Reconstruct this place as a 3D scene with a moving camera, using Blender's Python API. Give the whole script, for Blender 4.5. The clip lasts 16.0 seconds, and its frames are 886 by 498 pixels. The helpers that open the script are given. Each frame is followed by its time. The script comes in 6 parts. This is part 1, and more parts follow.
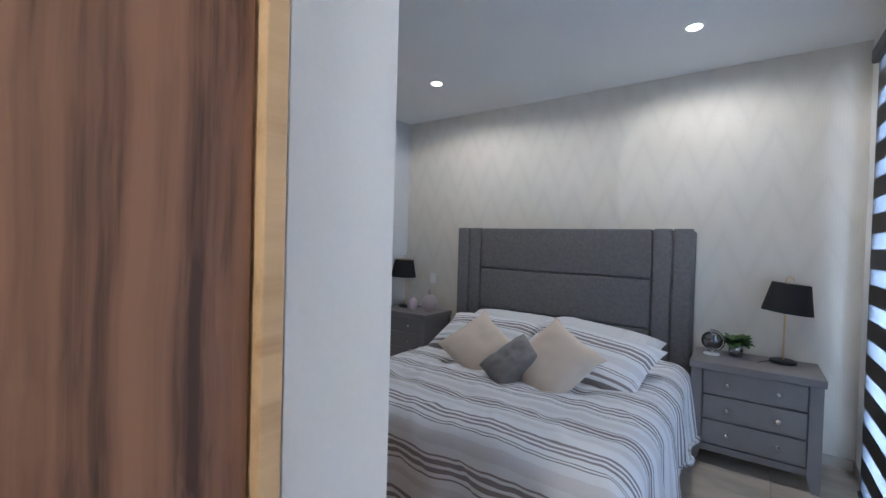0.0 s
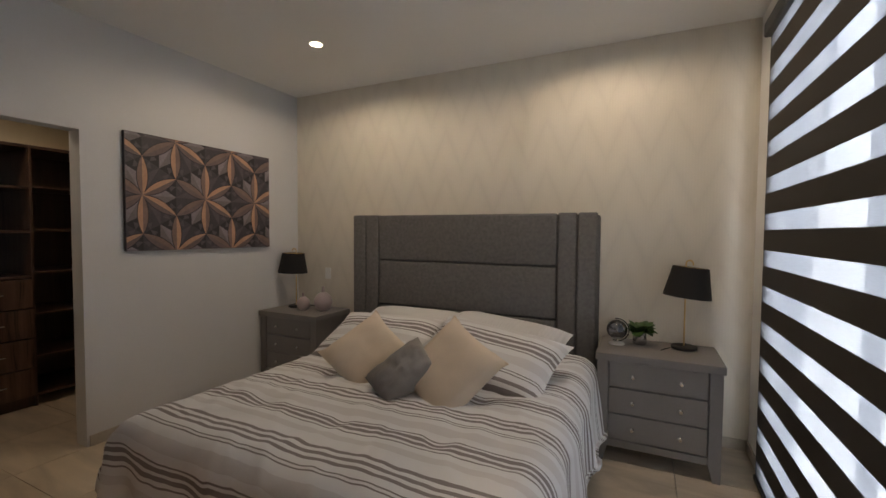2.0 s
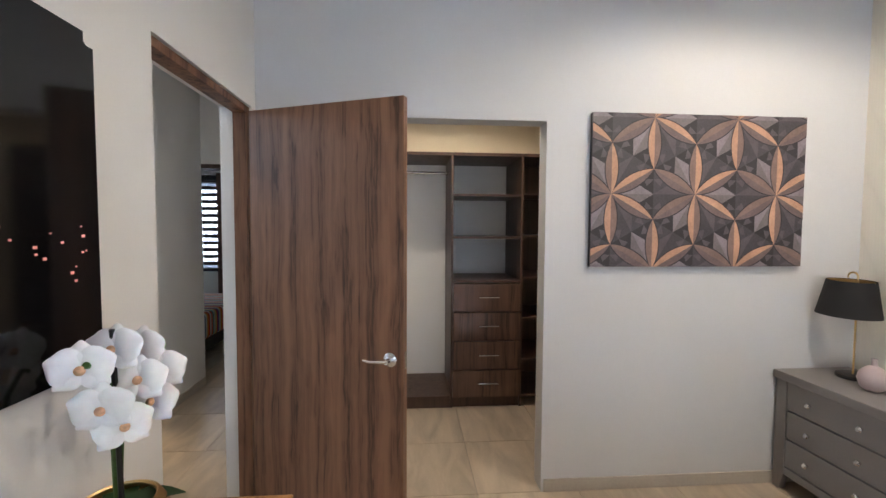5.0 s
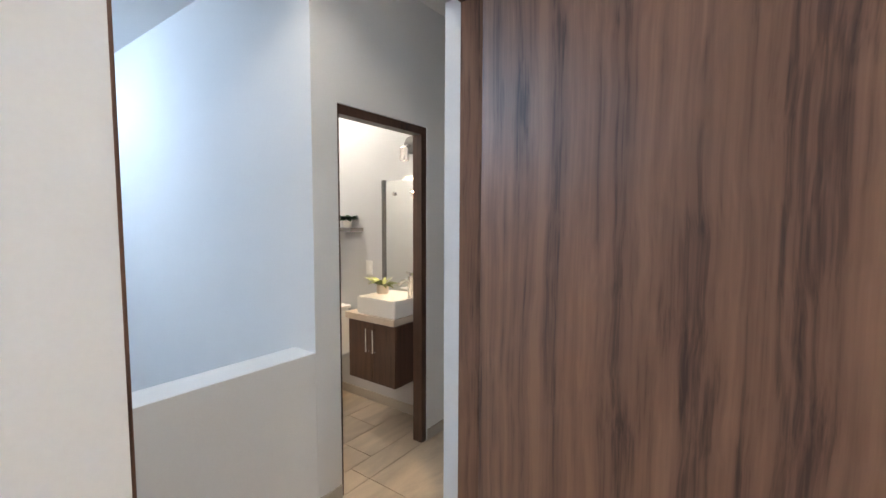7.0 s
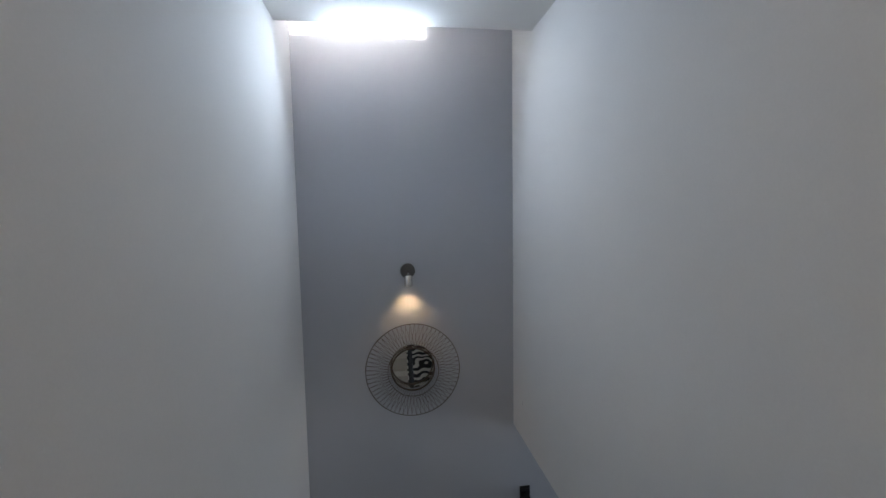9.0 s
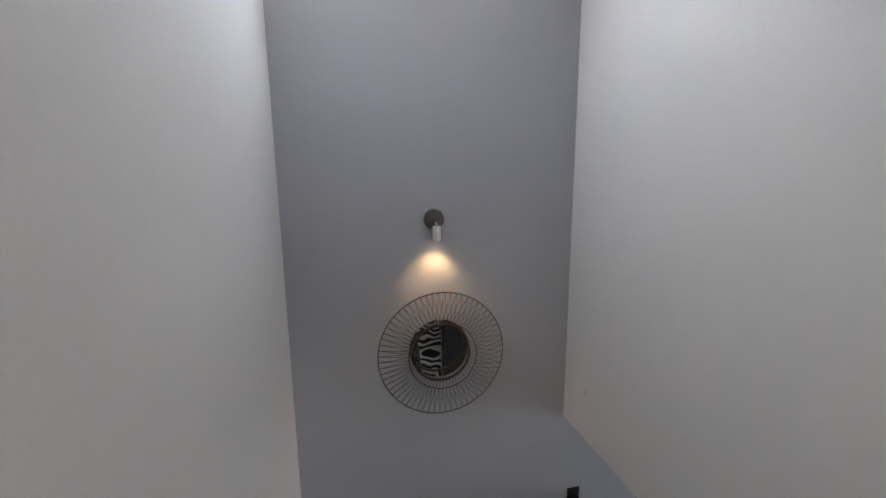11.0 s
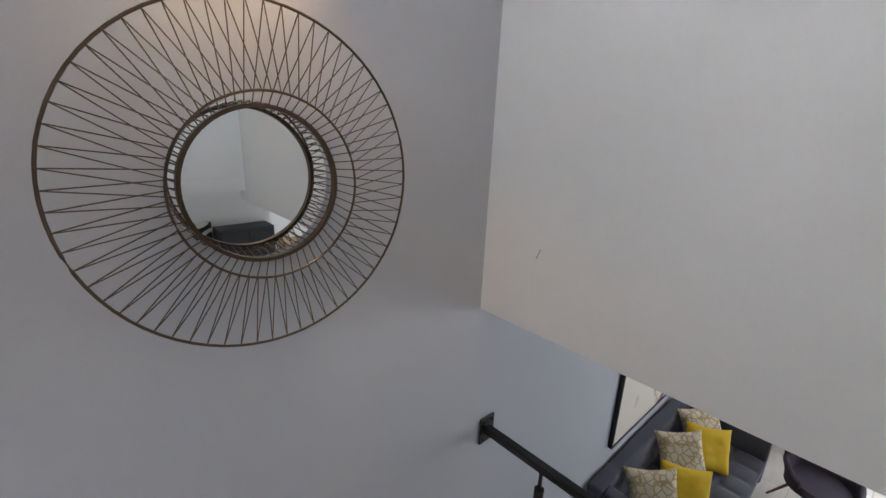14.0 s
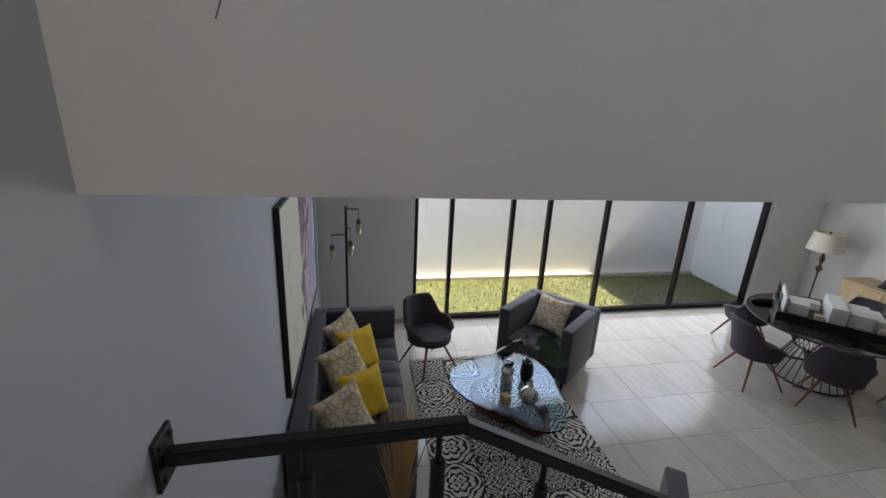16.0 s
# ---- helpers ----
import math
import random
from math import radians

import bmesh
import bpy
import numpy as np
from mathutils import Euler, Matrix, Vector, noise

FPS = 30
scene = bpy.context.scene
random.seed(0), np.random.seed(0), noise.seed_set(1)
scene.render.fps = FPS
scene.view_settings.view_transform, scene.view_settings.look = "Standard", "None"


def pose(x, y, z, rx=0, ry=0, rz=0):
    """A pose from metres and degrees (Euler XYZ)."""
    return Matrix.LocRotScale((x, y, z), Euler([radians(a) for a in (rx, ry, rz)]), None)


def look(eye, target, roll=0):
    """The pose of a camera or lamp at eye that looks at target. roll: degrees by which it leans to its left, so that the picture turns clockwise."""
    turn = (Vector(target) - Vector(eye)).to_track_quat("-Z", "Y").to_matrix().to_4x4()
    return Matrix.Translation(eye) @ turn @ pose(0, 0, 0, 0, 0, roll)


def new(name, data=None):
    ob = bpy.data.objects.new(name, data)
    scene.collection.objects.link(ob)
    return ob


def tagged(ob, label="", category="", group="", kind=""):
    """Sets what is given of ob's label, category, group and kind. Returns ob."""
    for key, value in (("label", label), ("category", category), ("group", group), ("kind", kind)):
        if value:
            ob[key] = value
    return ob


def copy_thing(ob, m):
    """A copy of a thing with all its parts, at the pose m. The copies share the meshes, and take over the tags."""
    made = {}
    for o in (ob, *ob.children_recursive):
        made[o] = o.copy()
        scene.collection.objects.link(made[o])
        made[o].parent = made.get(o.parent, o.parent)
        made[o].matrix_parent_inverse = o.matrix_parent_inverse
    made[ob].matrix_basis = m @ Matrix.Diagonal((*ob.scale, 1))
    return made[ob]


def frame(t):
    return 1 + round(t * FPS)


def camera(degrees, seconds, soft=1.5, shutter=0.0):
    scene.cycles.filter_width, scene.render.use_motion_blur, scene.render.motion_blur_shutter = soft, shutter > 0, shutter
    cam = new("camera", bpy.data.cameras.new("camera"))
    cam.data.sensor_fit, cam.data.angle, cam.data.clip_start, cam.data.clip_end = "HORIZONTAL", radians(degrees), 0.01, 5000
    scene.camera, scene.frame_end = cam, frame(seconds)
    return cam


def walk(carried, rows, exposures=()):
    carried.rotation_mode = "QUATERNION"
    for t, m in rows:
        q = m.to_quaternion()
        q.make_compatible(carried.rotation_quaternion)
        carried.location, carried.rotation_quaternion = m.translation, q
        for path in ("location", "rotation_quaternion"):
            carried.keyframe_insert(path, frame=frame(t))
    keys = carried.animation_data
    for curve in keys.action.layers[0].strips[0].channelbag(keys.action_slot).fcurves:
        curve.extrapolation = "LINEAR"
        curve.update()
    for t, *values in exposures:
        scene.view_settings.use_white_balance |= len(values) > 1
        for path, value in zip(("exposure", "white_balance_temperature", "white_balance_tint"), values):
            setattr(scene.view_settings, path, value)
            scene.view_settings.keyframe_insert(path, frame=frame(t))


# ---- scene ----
cam = camera(92.6, 16.0)
PATH = [
    (0, (0.789, 1.171, 1.486), (-0.391, 2.786, 1.451), 1.6),
    (0.5, (0.796, 1.268, 1.515), (-0.179, 3.013, 1.443), 0.9),
    (1, (0.805, 1.391, 1.499), (-0.055, 3.194, 1.422), 0.6),
    (1.5, (0.791, 1.534, 1.487), (-0.032, 3.355, 1.413), 0.5),
    (2, (0.736, 1.681, 1.483), (-0.126, 3.484, 1.405), 0.4),
    (2.5, (0.63, 1.83, 1.517), (-0.409, 3.537, 1.43), 0.1),
    (3, (0.616, 2.064, 1.511), (-0.733, 3.538, 1.431), -0.3),
    (3.5, (0.539, 2.269, 1.507), (-1.171, 3.302, 1.425), -0.4),
    (4, (0.305, 2.402, 1.519), (-1.568, 3.097, 1.432), 0.0),
    (4.2, (0.205, 2.43, 1.526), (-1.706, 3.013, 1.436), 0.1),
    (6.3, (-1.206, 2.412, 1.551), (-3.083, 1.734, 1.422), 0.2),
    (6.5, (-1.317, 2.366, 1.547), (-3.131, 1.534, 1.409), 0.1),
    (7, (-1.582, 2.191, 1.544), (-3.191, 1.013, 1.398), 0.2),
    (7.5, (-1.831, 1.962, 1.54), (-3.009, 0.353, 1.388), -0.3),
    (8, (-1.932, 1.661, 1.538), (-2.61, -0.213, 1.37), -0.7),
    (8.5, (-1.942, 1.287, 1.509), (-2.277, -0.678, 1.343), -0.9),
    (9, (-1.739, 0.911, 1.507), (-2.003, -1.064, 1.342), -1.0),
    (9.2, (-1.688, 0.776, 1.493), (-1.922, -1.204, 1.338), -1.0),
    (11.3, (-1.395, -0.364, 1.232), (-1.86, -2.267, 0.829), 0.8),
    (11.5, (-1.411, -0.467, 1.185), (-1.913, -2.353, 0.749), 1.9),
    (12, (-1.439, -0.713, 1.02), (-2.057, -2.551, 0.533), 2.0),
    (12.5, (-1.461, -0.955, 0.847), (-2.166, -2.752, 0.324), 1.6),
    (13, (-1.501, -1.212, 0.669), (-2.34, -2.938, 0.104), 2.3),
    (13.5, (-1.531, -1.465, 0.485), (-2.558, -3.078, -0.099), 2.5),
    (14, (-1.554, -1.717, 0.292), (-2.858, -3.119, -0.285), 2.5),
    (14.5, (-1.597, -1.971, 0.09), (-3.162, -3.082, -0.471), 2.1),
    (15, (-1.745, -2.165, -0.087), (-3.525, -2.870, -0.682), 3.0),
    (15.5, (-1.886, -2.276, -0.215), (-3.790, -2.405, -0.813), 3.0),
    (16, (-2.011, -2.386, -0.349), (-3.877, -1.998, -0.957), 2.9),
]
walk(cam, [(t, look(eye, target, roll)) for t, eye, target, roll in PATH],
     [(0, 1.75, 5000, 9), (0.5, 1.25, 5500, 11), (1, 1.0, 6200, 11), (1.5, 0.95, 7200, 16), (2.5, 1.85, 6700, 11), (3, 2.5, 6300, 11), (3.5, 2.6, 6100, 11), (4.2, 2.6, 6000, 10), (6.3, 3.25, 6100, 12), (7, 3.15, 5700, 10),
      (7.5, 2.7, 5600, 9), (8, 1.85, 6200, 11), (9, 1.78, 6600, 14), (11.5, 2.4, 7400, 19), (12.5, 2.8, 7200, 18), (13.5, 2.9, 7700, 18), (14.5, 3.1, 6700, 18), (15, 2.65, 6700, 17), (15.5, 2.0, 7000, 16), (16, 2.25, 7200, 18)])

# ---- world, sun, large lights ----
world = bpy.data.worlds.new("world")
scene.world = world
world.use_nodes = True
wn = world.node_tree.nodes
sky = wn.new("ShaderNodeTexSky")
sky.sky_type, sky.sun_disc = "NISHITA", False
sky.sun_elevation, sky.sun_rotation = radians(52), radians(0)
world.node_tree.links.new(sky.outputs[0], wn["Background"].inputs[0])
wn["Background"].inputs[1].default_value = 0.15
sun = new("sun", bpy.data.lights.new("sun", "SUN"))
sun.data.energy, sun.data.angle, sun.data.color = 5.0, radians(0.6), (1.0, 0.95, 0.87)
sun.matrix_world = look((0, 0, 30), (-0.15, -8.0, 20.0))


def area(name, eye, target, w, h, power, color=(1, 1, 1)):
    lamp = new(name, bpy.data.lights.new(name, "AREA"))
    lamp.data.shape, lamp.data.size, lamp.data.size_y = "RECTANGLE", w, h
    lamp.data.energy, lamp.data.color = power * 0.57, color
    lamp.matrix_world = look(eye, target)
    return lamp


def spot(name, eye, target, power, cone, blend=0.6, color=(1.0, 0.78, 0.52), size=0.03):
    lamp = new(name, bpy.data.lights.new(name, "SPOT"))
    lamp.data.energy, lamp.data.spot_size, lamp.data.spot_blend = power * 0.57, radians(cone), blend
    lamp.data.color, lamp.data.shadow_soft_size = color, size
    lamp.matrix_world = look(eye, target)
    return lamp


DAY = (0.80, 0.90, 1.0)
area("bedroom_window_light", (1.57, 3.33, 1.35), (-2, 3.33, 1.55), 2.6, 2.5, 190, DAY)
area("skylight_light", (-1.72, -2.50, 2.80), (-1.80, 0.5, 1.1), 0.70, 0.22, 7.6, (0.66, 0.82, 1.0))
area("living_window_light", (-7.42, 1.12, -1.95), (-5.2, 1.12, -2.05), 5.4, 2.3, 31, (0.72, 0.86, 1.0))
area("guest_window_light", (-7.60, -1.02, 1.57), (0, -1.02, 1.3), 1.0, 1.2, 45, DAY)

# ---- materials ----
def mat(name, color=(0.8, 0.8, 0.8), rough=0.6, metal=0.0, var=0.06, scale=3.0, grain=60.0, bump=0.05, **more):
    m = bpy.data.materials.new(name)
    m.use_nodes = True
    n, l = m.node_tree.nodes, m.node_tree.links
    b = n["Principled BSDF"]
    b.inputs["Roughness"].default_value, b.inputs["Metallic"].default_value = rough, metal
    for key, value in more.items():
        b.inputs[key.replace("_", " ")].default_value = value
    tc = n.new("ShaderNodeTexCoord")
    big, fine = n.new("ShaderNodeTexNoise"), n.new("ShaderNodeTexNoise")
    big.inputs["Scale"].default_value, fine.inputs["Scale"].default_value = scale, grain
    big.inputs["Detail"].default_value = fine.inputs["Detail"].default_value = 4
    l.new(tc.outputs["Object"], big.inputs["Vector"])
    l.new(tc.outputs["Object"], fine.inputs["Vector"])
    add = n.new("ShaderNodeMath")
    add.operation = "ADD"
    l.new(big.outputs[0], add.inputs[0])
    l.new(fine.outputs[0], add.inputs[1])
    ramp = n.new("ShaderNodeMapRange")
    ramp.inputs[1].default_value, ramp.inputs[2].default_value = 0.6, 1.4
    ramp.inputs[3].default_value, ramp.inputs[4].default_value = 1 - var, 1 + var
    l.new(add.outputs[0], ramp.inputs[0])
    mul = n.new("ShaderNodeVectorMath")
    mul.operation = "SCALE"
    mul.inputs[0].default_value = color
    l.new(ramp.outputs[0], mul.inputs["Scale"])
    l.new(mul.outputs[0], b.inputs["Base Color"])
    if bump:
        bp = n.new("ShaderNodeBump")
        bp.inputs["Strength"].default_value, bp.inputs["Distance"].default_value = bump, 0.004
        l.new(fine.outputs[0], bp.inputs["Height"])
        l.new(bp.outputs[0], b.inputs["Normal"])
    return m


def glow(name, color, strength):
    m = bpy.data.materials.new(name)
    m.use_nodes = True
    b = m.node_tree.nodes["Principled BSDF"]
    b.inputs["Base Color"].default_value = (*color, 1)
    b.inputs["Emission Color"].default_value = (*color, 1)
    b.inputs["Emission Strength"].default_value = strength
    return m


def wood(name, dark, light, scale=1.0, rough=0.35, axis="Z", contrast=(0.3, 0.7), knots=1.0):
    """Veneer whose long wavy grain runs along an axis of the object."""
    m = bpy.data.materials.new(name)
    m.use_nodes = True
    n, l = m.node_tree.nodes, m.node_tree.links
    b = n["Principled BSDF"]
    b.inputs["Roughness"].default_value = rough
    tc, info = n.new("ShaderNodeTexCoord"), n.new("ShaderNodeObjectInfo")
    off = n.new("ShaderNodeVectorMath")
    off.operation = "SCALE"
    off.inputs[0].default_value = (31, 17, 23)
    l.new(info.outputs["Random"], off.inputs["Scale"])

    def mapped(cross, along):
        mp = n.new("ShaderNodeMapping")
        k = [cross * scale] * 3
        k["XYZ".index(axis)] = along * scale
        mp.inputs["Scale"].default_value = k
        l.new(tc.outputs["Object"], mp.inputs["Vector"])
        l.new(off.outputs[0], mp.inputs["Location"])
        return mp.outputs[0]

    def noise_of(vector, size, detail, roughness=0.5):
        k = n.new("ShaderNodeTexNoise")
        k.inputs["Scale"].default_value, k.inputs["Detail"].default_value, k.inputs["Roughness"].default_value = size, detail, roughness
        l.new(vector, k.inputs["Vector"])
        return k.outputs

    def mad(a, k, c):
        v = n.new("ShaderNodeMath")
        v.operation, v.inputs[1].default_value = "MULTIPLY_ADD", k
        l.new(a, v.inputs[0])
        if isinstance(c, float):
            v.inputs[2].default_value = c
        else:
            l.new(c, v.inputs[2])
        return v.outputs[0]

    wave = noise_of(mapped(4.0, 2.0), 1.0, 3, 0.55)["Color"]
    bend = n.new("ShaderNodeVectorMath")
    bend.operation = "MULTIPLY_ADD"
    bend.inputs[1].default_value = [0.50 * knots] * 3
    l.new(wave, bend.inputs[0])
    l.new(mapped(9.0, 0.12), bend.inputs[2])
    broad = noise_of(bend.outputs[0], 0.9, 2)[0]
    streak = noise_of(bend.outputs[0], 3.2, 5, 0.62)[0]
    pore = noise_of(mapped(160.0, 3.0), 1.0, 2)[0]
    mixed = mad(broad, 0.28, mad(streak, 0.72, mad(pore, 0.14, -0.07)))
    cr = n.new("ShaderNodeValToRGB")
    e = cr.color_ramp.elements
    e[0].position, e[0].color = contrast[0], (*dark, 1)
    e[1].position, e[1].color = contrast[1], (*light, 1)
    e.new(sum(contrast) / 2 - 0.03).color = (*[(p * 0.42 + q * 0.58) for p, q in zip(dark, light)], 1)
    l.new(mixed, cr.inputs[0])
    l.new(cr.outputs[0], b.inputs["Base Color"])
    l.new(mad(mixed, -0.25, rough + 0.12), b.inputs["Roughness"])
    bp = n.new("ShaderNodeBump")
    bp.inputs["Strength"].default_value, bp.inputs["Distance"].default_value = 0.10, 0.002
    l.new(mixed, bp.inputs["Height"])
    l.new(bp.outputs[0], b.inputs["Normal"])
    return m


def glass(name, tint=(1, 1, 1), rough=0.0):
    m = bpy.data.materials.new(name)
    m.use_nodes = True
    b = m.node_tree.nodes["Principled BSDF"]
    b.inputs["Base Color"].default_value = (*tint, 1)
    b.inputs["Transmission Weight"].default_value = 1.0
    b.inputs["Roughness"].default_value, b.inputs["IOR"].default_value = rough, 1.45
    return m


WHITE = mat("white_paint", (0.78, 0.77, 0.75), 0.75, var=0.025, scale=1.2, grain=120, bump=0.06)
GREY_WALL = mat("light_grey_paint", (0.60, 0.60, 0.61), 0.75, var=0.03, scale=1.0, grain=120, bump=0.06)
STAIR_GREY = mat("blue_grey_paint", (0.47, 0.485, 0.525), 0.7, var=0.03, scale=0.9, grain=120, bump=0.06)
CEIL = mat("ceiling_paint", (0.80, 0.79, 0.77), 0.8, var=0.02, scale=1.0, grain=90, bump=0.04)
WALNUT = wood("walnut_veneer", (0.060, 0.026, 0.015), (0.265, 0.132, 0.072), 1.0, 0.47, contrast=(0.37, 0.61), knots=1.15)
DARK_WALNUT = wood("dark_walnut_veneer", (0.022, 0.011, 0.008), (0.095, 0.050, 0.033), 1.2, 0.4)
HONEY = wood("honey_wood", (0.25, 0.10, 0.03), (0.62, 0.32, 0.12), 0.8, 0.3, axis="X", contrast=(0.36, 0.64), knots=1.3)
OAK = wood("pale_oak", (0.42, 0.27, 0.13), (0.68, 0.48, 0.26), 0.8, 0.45, axis="Y")
REDWOOD = wood("reddish_wood", (0.10, 0.025, 0.012), (0.28, 0.09, 0.045), 1.0, 0.4)
GREYWOOD = mat("grey_painted_wood", (0.215, 0.197, 0.19), 0.42, var=0.05, scale=4, grain=80, bump=0.04)
BLACK = mat("black_steel", (0.009, 0.009, 0.010), 0.48, 0.0, var=0.1)
SHADE_BLACK = mat("black_fabric", (0.012, 0.011, 0.012), 0.85, grain=300, bump=0.2)
CHROME = mat("brushed_chrome", (0.72, 0.71, 0.69), 0.2, 1.0, var=0.03)
GOLD = mat("brushed_gold", (0.72, 0.52, 0.25), 0.34, 1.0, var=0.06)
BRONZE = mat("bronze_wire", (0.13, 0.092, 0.066), 0.35, 1.0, var=0.1)
CERAMIC = mat("white_ceramic", (0.85, 0.83, 0.80), 0.15, var=0.01, bump=0)
STONE = mat("beige_stone_top", (0.62, 0.52, 0.42), 0.3, var=0.1, scale=9)
MIRROR = mat("mirror_glass", (0.9, 0.92, 0.92), 0.01, 1.0, var=0.0, bump=0)
GLASS = glass("clear_glass")
GROUT = mat("grout", (0.30, 0.27, 0.24), 0.8)
LEATHER = mat("headboard_linen", (0.15, 0.144, 0.143), 0.9, var=0.28, scale=40, grain=420, bump=0.5)
SOFA = mat("slate_velvet", (0.062, 0.064, 0.085), 0.75, var=0.14, scale=6, grain=200, bump=0.2, Sheen_Weight=0.3)
PLUM = mat("plum_fabric", (0.050, 0.036, 0.052), 0.8, var=0.14, scale=9, grain=260, bump=0.3)
YELLOW = mat("mustard_velvet", (0.72, 0.46, 0.02), 0.8, var=0.14, scale=9, grain=220, bump=0.3)
BEIGE = mat("beige_linen", (0.69, 0.575, 0.46), 0.9, var=0.07, scale=8, grain=420, bump=0.5)
LAMPGLOW = glow("led_lens", (1.0, 0.82, 0.58), 9)
SPOTGLOW = glow("spot_lens", (1.0, 0.82, 0.58), 2)

CREAM = mat("cream_closet_paint", (0.74, 0.64, 0.47), 0.75, var=0.03, bump=0.05)
SOIL = mat("lawn_soil", (0.075, 0.085, 0.03), 0.95, var=0.3, scale=4, grain=50, bump=0.4)
STUCCO = mat("white_render", (0.88, 0.88, 0.87), 0.85, var=0.04, scale=0.8, grain=80, bump=0.2)


def chevron_paper():
    m = mat("chevron_wallpaper", (0.70, 0.655, 0.575), 0.7, var=0.03, scale=1.5, grain=150, bump=0.1)
    n, l = m.node_tree.nodes, m.node_tree.links
    b = n["Principled BSDF"]
    tc, sep = n.new("ShaderNodeTexCoord"), n.new("ShaderNodeSeparateXYZ")
    l.new(tc.outputs["Object"], sep.inputs[0])

    def op(kind, a, c, third=None):
        k = n.new("ShaderNodeMath")
        k.operation = kind
        for i, v in enumerate((a, c, third)):
            if v is None:
                continue
            if isinstance(v, (int, float)):
                k.inputs[i].default_value = v
            else:
                l.new(v, k.inputs[i])
        return k.outputs[0]

    zig = op("PINGPONG", sep.outputs["X"], 0.15)
    line = op("MULTIPLY_ADD", zig, 2.4, sep.outputs["Z"])
    band = op("POWER", op("ABSOLUTE", op("SINE", op("MULTIPLY", line, math.pi / 0.40), None), None), 0.6)
    rib = op("SINE", op("MULTIPLY", sep.outputs["X"], 2 * math.pi / 0.019), None)
    old = b.inputs["Base Color"].links[0].from_socket
    sc = n.new("ShaderNodeVectorMath")
    sc.operation = "SCALE"
    l.new(old, sc.inputs[0])
    l.new(op("MULTIPLY_ADD", band, 0.065, op("MULTIPLY_ADD", rib, 0.012, 0.96)), sc.inputs["Scale"])
    l.new(sc.outputs[0], b.inputs["Base Color"])
    l.new(op("MULTIPLY_ADD", band, -0.14, 0.66), b.inputs["Roughness"])
    return m


PAPER = chevron_paper()

# ---- mesh helpers ----
def link(name, bm, material, parent=None, label="", smooth=False):
    me = bpy.data.meshes.new(name)
    bm.normal_update()
    bm.to_mesh(me)
    bm.free()
    for m in (material if isinstance(material, (list, tuple)) else [material]):
        me.materials.append(m)
    if smooth:
        me.polygons.foreach_set("use_smooth", [True] * len(me.polygons))
        me.set_sharp_from_angle(angle=radians(40))
    ob = new(name, me)
    if parent:
        ob.parent = parent
    if label:
        tagged(ob, label)
    return ob


def part(name, bm, material, parent, label="", smooth=False):
    """One mesh under a thing; its mesh is in the thing's own coordinates."""
    return link(name, bm, material, parent, label, smooth)


def thing(name, m, label, category, group=""):
    ob = new(name)
    ob.empty_display_size = 0.1
    ob.matrix_world = m
    return tagged(ob, label, category, group)


def box(x0, y0, z0, x1, y1, z1, bevel=0.0, bm=None, seg=2):
    own = bmesh.new()
    bmesh.ops.create_cube(own, size=1.0)
    for v in own.verts:
        v.co = Vector(((x0 + x1) / 2 + v.co.x * (x1 - x0), (y0 + y1) / 2 + v.co.y * (y1 - y0), (z0 + z1) / 2 + v.co.z * (z1 - z0)))
    if bevel:
        bmesh.ops.bevel(own, geom=own.edges[:], offset=bevel, segments=seg, profile=0.6, affect="EDGES")
    if bm is None:
        return own
    return merge(bm, own)


def merge(bm, own, m=None):
    if m is not None:
        bmesh.ops.transform(own, matrix=m, verts=own.verts[:])
    me = bpy.data.meshes.new("joined")
    own.to_mesh(me)
    own.free()
    bm.from_mesh(me)
    bpy.data.meshes.remove(me)
    return bm


def lathe(profile, n=32, bm=None, centre=(0, 0)):
    """A turned shape from (radius, height) pairs."""
    bm = bm or bmesh.new()
    rings = []
    for r, z in profile:
        if r < 1e-5:
            rings.append([bm.verts.new((centre[0], centre[1], z))])
        else:
            rings.append([bm.verts.new((centre[0] + r * math.cos(2 * math.pi * i / n), centre[1] + r * math.sin(2 * math.pi * i / n), z)) for i in range(n)])
    for a, b in zip(rings, rings[1:]):
        for i in range(n):
            j = (i + 1) % n
            if len(a) > 1 and len(b) > 1:
                bm.faces.new((a[i], a[j], b[j], b[i]))
            elif len(a) > 1:
                bm.faces.new((a[i], a[j], b[0]))
            elif len(b) > 1:
                bm.faces.new((a[0], b[j], b[i]))
    return bm


def tube(points, r, n=10, bm=None, closed=False, r_end=None):
    """A round bar along a line of points."""
    bm = bm or bmesh.new()
    pts = [Vector(p) for p in points]
    rings = []
    for i, p in enumerate(pts):
        if closed:
            d = pts[(i + 1) % len(pts)] - pts[i - 1]
        else:
            d = pts[min(i + 1, len(pts) - 1)] - pts[max(i - 1, 0)]
        d.normalize()
        side = d.orthogonal() if abs(d.z) > 0.95 else d.cross(Vector((0, 0, 1)))
        side.normalize()
        up = side.cross(d)
        rr = r if r_end is None else r + (r_end - r) * i / (len(pts) - 1)
        rings.append([bm.verts.new(p + rr * (math.cos(2 * math.pi * k / n) * side + math.sin(2 * math.pi * k / n) * up)) for k in range(n)])
    pairs = list(zip(rings, rings[1:] + ([rings[0]] if closed else [])))[: len(rings) if closed else len(rings) - 1]
    for a, b in pairs:
        for k in range(n):
            bm.faces.new((a[k], a[(k + 1) % n], b[(k + 1) % n], b[k]))
    if not closed:
        bm.faces.new(rings[0][::-1])
        bm.faces.new(rings[-1])
    return bm


